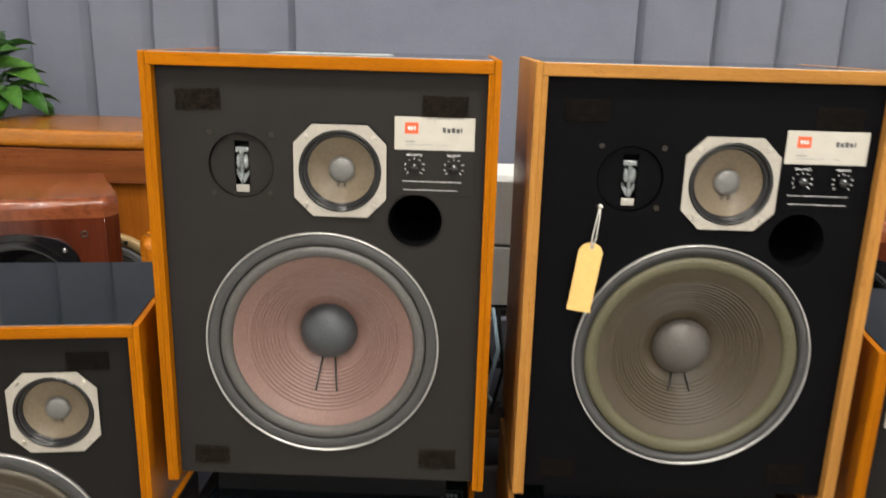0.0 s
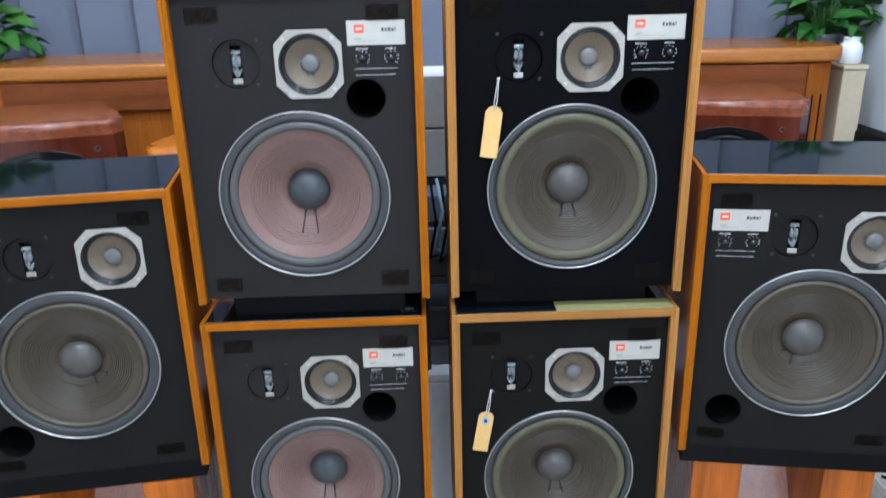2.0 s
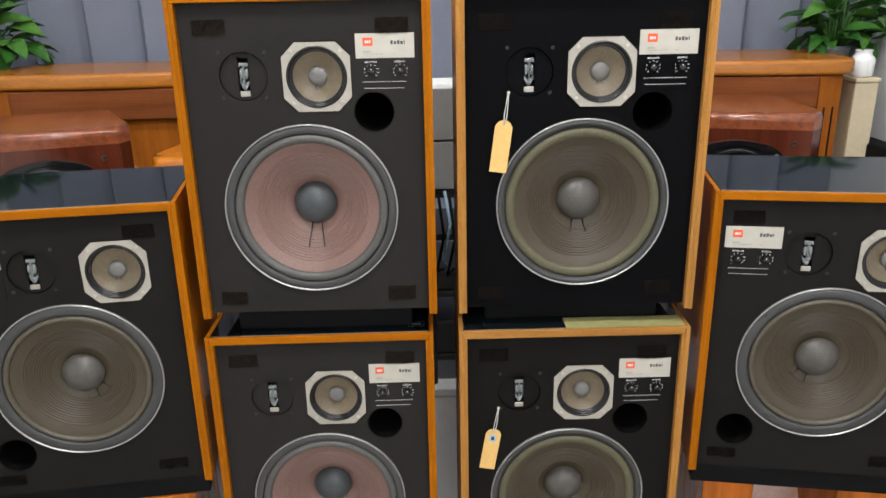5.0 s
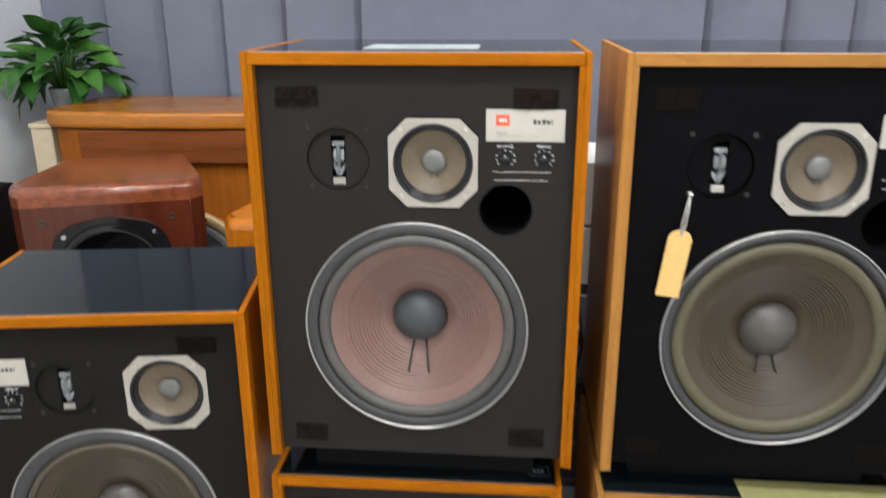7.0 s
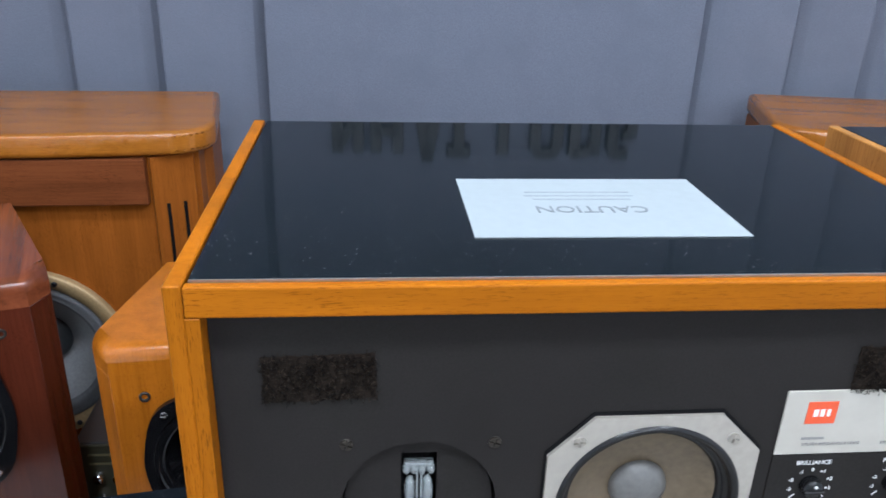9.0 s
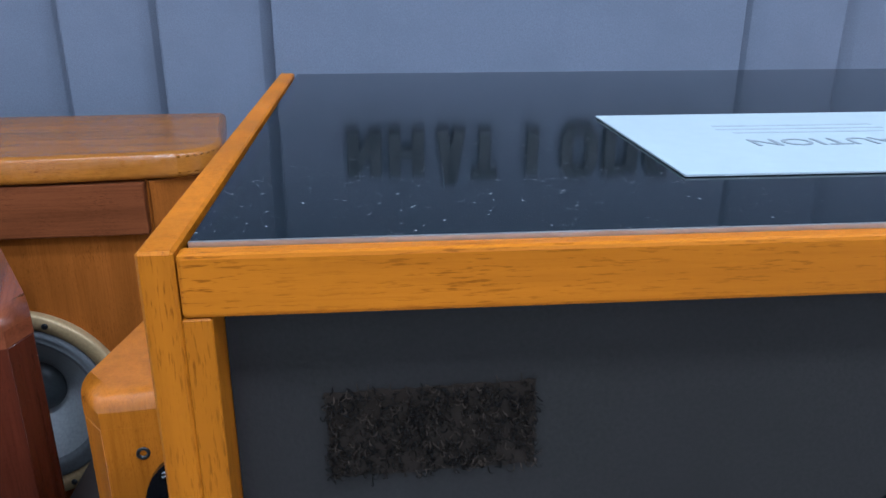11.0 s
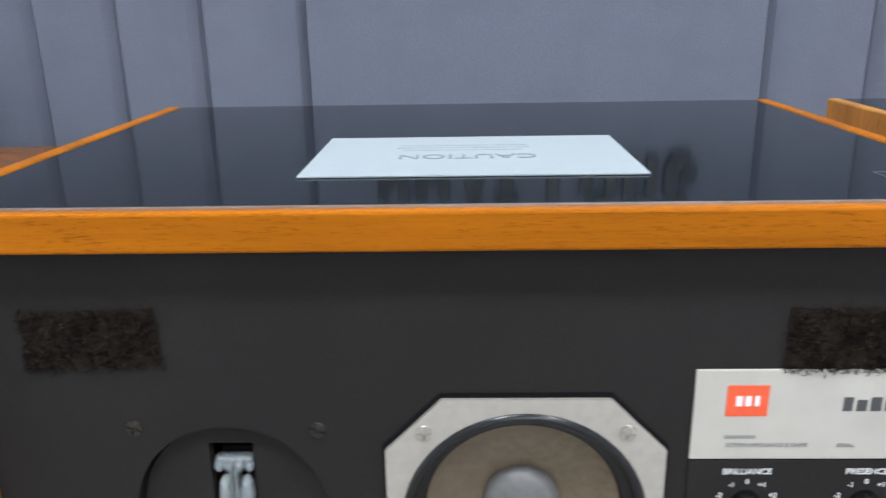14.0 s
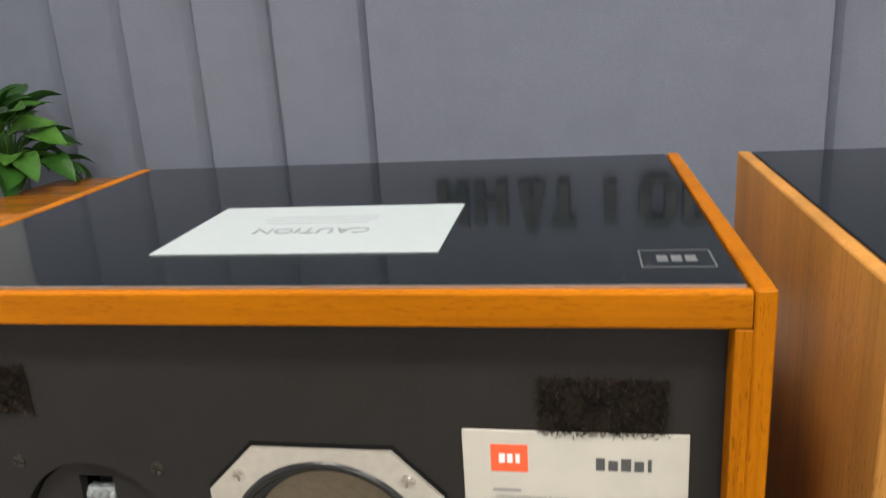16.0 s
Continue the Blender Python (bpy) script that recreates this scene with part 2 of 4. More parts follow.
def clear_plastic():
    n = Nodes("clear_acrylic", 0.06)
    n.colour((0.62, 0.67, 0.67))
    n.b.inputs["Coat Weight"].default_value = 0.6
    n.b.inputs["Transmission Weight"].default_value = 0.72
    n.b.inputs["IOR"].default_value = 1.49
    return n.m


def lamp_face():
    n = Nodes("lamp_diffuser", 0.6)
    n.colour((0.9, 0.9, 0.88))
    n.b.inputs["Emission Color"].default_value = (1, 0.96, 0.9, 1)
    n.b.inputs["Emission Strength"].default_value = 6.0
    return n.m


glass_mat, leaf_mat, plank_mat, acrylic, lamp_mat = glass_top_material(), leaf_material(), plank_material(), clear_plastic(), lamp_face()

# ---- mesh helpers ----


def box(x0, x1, y0, y1, z0, z1, bevel=0.0, segs=2, bm=None):
    mine = bmesh.new()
    bmesh.ops.create_cube(mine, size=1)
    for v in mine.verts:
        v.co = Vector(((x0 + x1) / 2 + v.co.x * (x1 - x0), (y0 + y1) / 2 + v.co.y * (y1 - y0), (z0 + z1) / 2 + v.co.z * (z1 - z0)))
    if bevel:
        bmesh.ops.bevel(mine, geom=mine.edges[:], offset=bevel, segments=segs, profile=0.5, affect="EDGES")
    return join(mine, bm)


def join(mine, bm):
    if bm is None:
        return mine
    me = bpy.data.meshes.new("joining")
    mine.to_mesh(me)
    bm.from_mesh(me)
    bpy.data.meshes.remove(me)
    mine.free()
    return bm


def prism(points, z0, z1, bevel=0.0, segs=2):
    """An upright prism over a plan outline."""
    bm = bmesh.new()
    f = bm.faces.new([bm.verts.new((x, y, z0)) for x, y in points])
    got = bmesh.ops.extrude_face_region(bm, geom=[f])
    bmesh.ops.translate(bm, vec=(0, 0, z1 - z0), verts=[v for v in got["geom"] if isinstance(v, bmesh.types.BMVert)])
    bmesh.ops.recalc_face_normals(bm, faces=bm.faces[:])
    if bevel:
        done = bmesh.ops.bevel(bm, geom=bm.edges[:], offset=bevel, segments=segs, profile=0.5, affect="EDGES")
        for f in done["faces"]:
            f.smooth = True
    return bm


def lathe(profile, n=64, at=(0, 0), bm=None):
    """Revolves (radius, y) pairs round an axis along y that stands at at = (x, z)."""
    bm = bm or bmesh.new()
    rings = []
    for r, y in profile:
        if r < 1e-6:
            rings.append([bm.verts.new((at[0], y, at[1]))])
        else:
            rings.append([bm.verts.new((at[0] + r * math.cos(2 * math.pi * i / n), y, at[1] + r * math.sin(2 * math.pi * i / n))) for i in range(n)])
    for a, b in zip(rings, rings[1:]):
        for i in range(n):
            j = (i + 1) % n
            if len(a) == 1 and len(b) == 1:
                continue
            if len(a) == 1:
                bm.faces.new((a[0], b[i], b[j]))
            elif len(b) == 1:
                bm.faces.new((a[i], b[0], a[j]))
            else:
                bm.faces.new((a[i], b[i], b[j], a[j]))
    for f in bm.faces:
        f.smooth = True
    bmesh.ops.recalc_face_normals(bm, faces=bm.faces[:])
    return bm


def turned(profile, n=40, at=(0, 0)):
    """Revolves (radius, z) pairs round the z axis."""
    bm = lathe([(r, z) for r, z in profile], n)
    for v in bm.verts:
        v.co = Vector((v.co.x + at[0], v.co.z + at[1], v.co.y))
    bmesh.ops.recalc_face_normals(bm, faces=bm.faces[:])
    return bm


def tube(points, r, n=8):
    bm = bmesh.new()
    pts = [Vector(p) for p in points]
    rings = []
    for i, p in enumerate(pts):
        d = (pts[min(i + 1, len(pts) - 1)] - pts[max(i - 1, 0)]).normalized()
        a = d.orthogonal().normalized()
        b = d.cross(a)
        rings.append([bm.verts.new(p + r * (a * math.cos(2 * math.pi * k / n) + b * math.sin(2 * math.pi * k / n))) for k in range(n)])
    for a, b in zip(rings, rings[1:]):
        off = min(range(n), key=lambda s: sum((a[k].co - b[(k + s) % n].co).length for k in range(n)))
        for k in range(n):
            bm.faces.new((a[k], a[(k + 1) % n], b[(k + 1 + off) % n], b[(k + off) % n]))
    bm.faces.new(rings[0])
    bm.faces.new(rings[-1])
    for f in bm.faces:
        f.smooth = True
    bmesh.ops.recalc_face_normals(bm, faces=bm.faces[:])
    return bm


def mesh_of(name, bm, material):
    me = bpy.data.meshes.new(name)
    bm.to_mesh(me)
    bm.free()
    me.materials.append(material)
    return me


def part(name, bm, material, parent, label=""):
    o = new(name, mesh_of(name, bm, material))
    o.parent = parent
    return tagged(o, label) if label else o


def thing(name, m, label, category, group="", kind=""):
    o = new(name)
    o.empty_display_size = 0.05
    o.matrix_basis = m
    return tagged(o, label, category, group, kind)


def solid(name, bm, material, label, category, m=None, group="", kind=""):
    o = new(name, mesh_of(name, bm, material))
    if m is not None:
        o.matrix_basis = m
    return tagged(o, label, category, group, kind)


def lettering(text, size, m, bold=0.0):
    """Built-in font as a bmesh, centred, lying in its own xy plane and then moved by m."""
    c = bpy.data.curves.new("lettering", "FONT")
    c.body, c.size, c.align_x, c.align_y, c.extrude, c.offset, c.resolution_u = text, size, "CENTER", "CENTER", 0.00012, bold, 3
    o = new("lettering", c)
    dg = bpy.context.evaluated_depsgraph_get()
    me = bpy.data.meshes.new_from_object(o.evaluated_get(dg))
    bm = bmesh.new()
    bm.from_mesh(me)
    bm.transform(m)
    bpy.data.objects.remove(o)
    bpy.data.meshes.remove(me)
    return bm


def on_front(x, z, y):
    """Turns lettering so that it stands on a face that looks along -y."""
    return Matrix.Translation((x, y, z)) @ Matrix.Rotation(math.pi / 2, 4, "X")


def holed(w, h, holes, x0, z0, y, thick):
    """A board in the xz plane with round holes (x, z, r), its face at y."""
    bm = bmesh.new()
    edges = []
    loops = [[(x0, z0), (x0 + w, z0), (x0 + w, z0 + h), (x0, z0 + h)]]
    loops += [[(cx + r * math.cos(2 * math.pi * i / 48), cz + r * math.sin(2 * math.pi * i / 48)) for i in range(48)] for cx, cz, r in holes]
    for lp in loops:
        vs = [bm.verts.new((px, y, pz)) for px, pz in lp]
        edges += [bm.edges.new((vs[i], vs[(i + 1) % len(vs)])) for i in range(len(vs))]
    bmesh.ops.triangle_fill(bm, use_beauty=True, edges=edges, normal=(0, -1, 0))
    got = bmesh.ops.extrude_face_region(bm, geom=bm.faces[:])
    bmesh.ops.translate(bm, vec=(0, thick, 0), verts=[v for v in got["geom"] if isinstance(v, bmesh.types.BMVert)])
    bmesh.ops.recalc_face_normals(bm, faces=bm.faces[:])
    return bm


def fuzzy_pad(w, h, seed):
    """A worn rectangle of hook tape, its back at y = 0, with hundreds of curled fibres standing towards -y."""
    rng = random.Random(seed)
    n = 26
    rim = []
    for k in range(n):
        rim.append((w * k / n, rng.uniform(-1, 1) * 0.0005))
    for k in range(12):
        rim.append((w + rng.uniform(-1, 1) * 0.0005, h * k / 12))
    for k in range(n):
        rim.append((w * (1 - k / n), h + rng.uniform(-1, 1) * 0.0005))
    for k in range(12):
        rim.append((rng.uniform(-1, 1) * 0.0005, h * (1 - k / 12)))
    bm = prism(rim, 0.0, 0.0006)
    bm.transform(Matrix.Rotation(math.pi / 2, 4, "X"))
    verts, faces = [], []
    for k in range(int(w * h * 900000)):
        x, z = rng.uniform(-0.0003, w + 0.0003), rng.uniform(-0.0003, h + 0.0003)
        worn = math.sin(x * 210 + seed) * math.sin(z * 260 + 2 * seed)
        if worn > 0.55 and rng.random() < 0.6:
            continue
        a, length, rise = rng.uniform(0, 2 * math.pi), rng.uniform(0.0012, 0.0032), rng.uniform(0.0008, 0.0030) * (0.75 + 0.45 * math.sin(x * 900 + seed) * math.sin(z * 1100 - seed))
        bend = rng.uniform(-3.2, 3.2)
        base = len(verts)
        px, pz = x, z
        for q in range(4):
            f = q / 3
            yy = -0.0005 - rise * math.sin(math.pi * (0.15 + 0.75 * f))
            tx, tz = math.sin(a), -math.cos(a)
            r = 0.00017
            verts += [(px + tx * r, yy, pz + tz * r), (px - tx * r, yy - r, pz - tz * r), (px, yy + r, pz)]
            a += bend / 3
            px, pz = px + math.cos(a) * length / 3, pz + math.sin(a) * length / 3
        for q in range(3):
            b0 = base + 3 * q
            for e in range(3):
                faces.append((b0 + e, b0 + (e + 1) % 3, b0 + 3 + (e + 1) % 3, b0 + 3 + e))
    me = bpy.data.meshes.new("fibres")
    me.from_pydata(verts, [], faces)
    bm.from_mesh(me)
    bpy.data.meshes.remove(me)
    bmesh.ops.recalc_face_normals(bm, faces=bm.faces[:])
    return bm


def screw_head(x, z, y, r=0.004):
    """A nearly flat screw head with a sunk cross between four raised quarters."""
    bm = lathe([(0, y - 0.0002), (r, y - 0.0002), (r, y + 0.001)], 20, (x, z))
    turn, g = 0.3 + 60 * x, r * 0.13
    a0 = math.asin(g / (r * 0.95))
    for q in range(4):
        pts = [(g, g)] + [(0.95 * r * math.cos(a), 0.95 * r * math.sin(a)) for a in [a0 + (math.pi / 2 - 2 * a0) * k / 5 for k in range(6)]]
        one = prism(pts, 0, 0.0007)
        one.transform(Matrix.Translation((x, y - 0.0002, z)) @ Matrix.Rotation(turn + q * math.pi / 2, 4, "Y") @ Matrix.Rotation(math.pi / 2, 4, "X"))
        bm = join(one, bm)
    return bm


# ---- the six large loudspeakers ----
W, H, DEEP, BAF = 0.445, 0.590, 0.307, 0.013


def cone_unit(parent, name, cx, cz, spec, y):
    """A woofer with its rim, ring, surround, rippled cone, dust cap, leads and screws."""
    ring_mat, sur_mat, cone_mat, cap_mat, lead_turn, lead_len, sur_out = spec
    R = 0.158
    unit = part(name, lathe([(R - 0.003, y - 0.0015), (R - 0.004, y - 0.003), (0.142, y - 0.003), (sur_out + 0.001, y - 0.002), (sur_out, y + 0.004)], 96, (cx, cz)), ring_mat, parent, "round twelve inch bass driver with dark ring")
    part("rim", lathe([(R - 0.003, y - 0.0015), (R - 0.0025, y - 0.0042), (R - 0.0008, y - 0.0046), (R, y - 0.003), (R, y + 0.003)], 96, (cx, cz)), alu_rim, unit, "thin bright metal rim")
    inner = 0.123
    mid, half = (sur_out + inner) / 2, (sur_out - inner) / 2
    roll = [(mid + half * math.cos(a), y + 0.004 - 0.008 * math.sin(a)) for a in [math.pi * k / 14 for k in range(15)]]
    part("surround", lathe(roll, 96, (cx, cz)), sur_mat, unit)
    sink = 0.054 if cone_mat is pink_cone else 0.034 if sur_mat is brown_surround else 0.044
    prof = []
    for k in range(75):
        f = k / 74
        r = inner - f * (inner - 0.036)
        d = 0.004 + sink * f ** 1.1
        if 0.056 < r < 0.104:
            d += 0.0016 * math.sin((r - 0.056) / 0.048 * 2 * math.pi * 11)
        prof.append((r, y + d))
    part("cone", lathe(prof, 96, (cx, cz)), cone_mat, unit)
    cap = [(0.0405 * math.sin(a), y + sink - 0.001 - 0.026 * (math.cos(a) - math.cos(1.35)) / (1 - math.cos(1.35))) for a in [1.35 * k / 14 for k in range(15)]]
    cap = [(r / math.sin(1.35), yy) for r, yy in cap]
    part("dust_cap", lathe(cap, 64, (cx, cz)), cap_mat, unit)
    for s in (-1, 1):
        pts = []
        for k in range(7):
            r = 0.040 + lead_len * k / 6
            off = s * (0.009 + 0.001 * k)
            d = 0.004 + sink * ((inner - r) / (inner - 0.036)) ** 1.1
            lx, lz = off, -r
            c, sn = math.cos(lead_turn), math.sin(lead_turn)
            pts.append((cx + lx * c - lz * sn, y + d - 0.0025 - 0.003 * math.sin(math.pi * k / 6), cz + lx * sn + lz * c))
        part("lead_wire", tube(pts, 0.0014, 6), black_rubber, unit)
    for k in range(4):
        a = math.pi / 4 + k * math.pi / 2 + 0.08
        part("screw", screw_head(cx + 0.1490 * math.cos(a), cz + 0.1490 * math.sin(a), y - 0.003, 0.0034), frame_grey, unit)
    return unit


def mid_unit(parent, cx, cz, y):
    h, c = 0.0590, 0.0240
    pts = [(-h, -h + c), (-h + c, -h), (h - c, -h), (h, -h + c), (h, h - c), (h - c, h), (-h + c, h), (-h, h - c)]
    bm = bmesh.new()
    edges = []
    ring = [(0.0527 * math.cos(2 * math.pi * i / 64), 0.0527 * math.sin(2 * math.pi * i / 64)) for i in range(64)]
    for lp in (pts, ring):
        vs = [bm.verts.new((cx + a, y, cz + b)) for a, b in lp]
        edges += [bm.edges.new((vs[i], vs[(i + 1) % len(vs)])) for i in range(len(vs))]
    bmesh.ops.triangle_fill(bm, use_beauty=True, edges=edges, normal=(0, -1, 0))
    got = bmesh.ops.extrude_face_region(bm, geom=bm.faces[:])
    bmesh.ops.translate(bm, vec=(0, -0.003, 0), verts=[v for v in got["geom"] if isinstance(v, bmesh.types.BMVert)])
    bmesh.ops.recalc_face_normals(bm, faces=bm.faces[:])
    unit = part("midrange_driver", bm, alu_plate, parent, "square aluminium midrange plate with cut corners")
    bm2 = bmesh.new()
    edges = []
    for lp in ([(a * 1.02, b * 1.02) for a, b in pts], ring):
        vs = [bm2.verts.new((cx + a, y - 0.0009, cz + b + (0.0008 if lp is not ring else 0))) for a, b in lp]
        edges += [bm2.edges.new((vs[i], vs[(i + 1) % len(vs)])) for i in range(len(vs))]
    bmesh.ops.triangle_fill(bm2, use_beauty=True, edges=edges, normal=(0, -1, 0))
    got = bmesh.ops.extrude_face_region(bm2, geom=bm2.faces[:])
    bmesh.ops.translate(bm2, vec=(0, 0.0008, 0), verts=[v for v in got["geom"] if isinstance(v, bmesh.types.BMVert)])
    bmesh.ops.recalc_face_normals(bm2, faces=bm2.faces[:])
    part("gasket", bm2, flat_black, unit)
    part("frame_ring", lathe([(0.0529, y - 0.003), (0.052, y - 0.0045), (0.0495, y - 0.0045), (0.048, y - 0.002), (0.0470, y + 0.004), (0.0455, y + 0.0025), (0.0440, y + 0.003), (0.0428, y + 0.006)], 64, (cx, cz)), black_gloss, unit, "black rubber ring")
    part("cone", lathe([(0.0428, y + 0.006), (0.0375, y + 0.0095), (0.029, y + 0.0120), (0.021, y + 0.0140), (0.0150, y + 0.0152)], 64, (cx, cz)), mid_cone, unit, "translucent amber paper cone")
    part("dust_cap", lathe([(0.0170, y + 0.0145), (0.0163, y + 0.0112), (0.0125, y + 0.0088), (0.0065, y + 0.0076), (0, y + 0.0072)], 40, (cx, cz)), mid_cap, unit)
    for s in (-1, 1):
        part("lead_wire", tube([(cx + s * 0.004, y + 0.0125, cz - 0.0165), (cx + s * 0.0042, y + 0.0110, cz - 0.0195), (cx + s * 0.0045, y + 0.0130, cz - 0.0220)], 0.0006, 6), black_rubber, unit)
    for sx, sz in ((-1, 1), (1, 1), (-1, -1), (1, -1)):
        part("screw", screw_head(cx + sx * 0.0425, cz + sz * 0.0440, y - 0.003, 0.0034), steel, unit, "small brassy cross-head screw")


def tweeter_unit(parent, cx, cz, y, plate):
    R, sw, s1, s0 = 0.0405, 0.0098, 0.0315, -0.0395
    bm = bmesh.new()
    edges = []
    disc = [(R * math.cos(2 * math.pi * i / 64), R * math.sin(2 * math.pi * i / 64)) for i in range(64)]
    slot = [(-sw, s0 + 0.004), (sw, s0 + 0.004), (sw, s1), (-sw, s1)]
    for lp in (disc, slot):
        vs = [bm.verts.new((cx + a, y + 0.0048, cz + b)) for a, b in lp]
        edges += [bm.edges.new((vs[i], vs[(i + 1) % len(vs)])) for i in range(len(vs))]
    bmesh.ops.triangle_fill(bm, use_beauty=True, edges=edges, normal=(0, -1, 0))
    got = bmesh.ops.extrude_face_region(bm, geom=bm.faces[:])
    bmesh.ops.translate(bm, vec=(0, 0.006, 0), verts=[v for v in got["geom"] if isinstance(v, bmesh.types.BMVert)])
    bmesh.ops.recalc_face_normals(bm, faces=bm.faces[:])
    unit = part("tweeter", bm, plate, parent, "round black tweeter plate with an upright slot")
    part("slot_back", box(cx - sw - 0.002, cx + sw + 0.002, y + 0.03, y + 0.032, cz + s0, cz + s1 + 0.002), flat_black, unit)
    part("reflector", box(cx - sw + 0.0012, cx + sw - 0.0012, y + 0.0045, y + 0.0065, cz + s0 + 0.0046, cz + s0 + 0.0142, 0.0008), steel, unit, "small bright metal reflector")
    # a clear moulded lens: beaded head, two oval windows, a ridge and an arrow point
    lens = bmesh.new()

    def lens_blob(bx, bz, rx, ry, rz):
        one = bmesh.new()
        bmesh.ops.create_uvsphere(one, u_segments=12, v_segments=8, radius=1)
        one.transform(Matrix.Translation((cx + bx, y + 0.012, cz + bz)) @ Matrix.Diagonal((rx, ry, rz, 1)))
        for f in one.faces:
            f.smooth = True
        return one

    for bx in (-0.0068, -0.0026, 0.0020, 0.0066):
        lens = join(lens_blob(bx, 0.0175, 0.0024, 0.0035, 0.0030), lens)
    lens = box(cx - 0.0082, cx + 0.0082, y + 0.0105, y + 0.016, cz + 0.0185, cz + 0.0215, 0.001, 2, lens)
    for s in (-1, 1):
        lens = join(lens_blob(s * 0.0048, 0.0045, 0.0034, 0.0050, 0.0085), lens)
        wing = prism([(0, -0.0125), (s * 0.0082, -0.0040), (s * 0.0082, -0.0098), (0, -0.0215)], 0, 0.004, 0.0006, 1)
        wing.transform(Matrix.Translation((cx, y + 0.0135, cz)) @ Matrix.Rotation(s * 0.45, 4, "Z") @ Matrix.Rotation(math.pi / 2, 4, "X"))
        lens = join(wing, lens)
        lens = box(cx + s * 0.0011 - 0.0006, cx + s * 0.0011 + 0.0006, y + 0.0072, y + 0.016, cz - 0.0150, cz + 0.0175, 0.0003, 1, lens)
    lens = join(lens_blob(0, -0.0135, 0.0022, 0.0045, 0.0055), lens)
    for v in lens.verts:
        v.co = Vector((v.co.x, v.co.y - 0.004, cz + (v.co.z - cz) * 1.12 - 0.0010))
    part("acoustic_lens", lens, acrylic, unit, "clear moulded plastic lens with an arrow point")
    rear = box(cx - 0.0085, cx + 0.0085, y + 0.0185, y + 0.0195, cz - 0.021, cz + 0.0215)
    part("lens_back", rear, flat_black, unit)
    for sx, sz in ((-0.0385, 0.0415), (0.0395, 0.0405), (-0.0365, -0.036), (0.0365, -0.036)):
        part("screw", screw_head(cx + sx, cz + sz, y, 0.0036), screw_dark, unit)


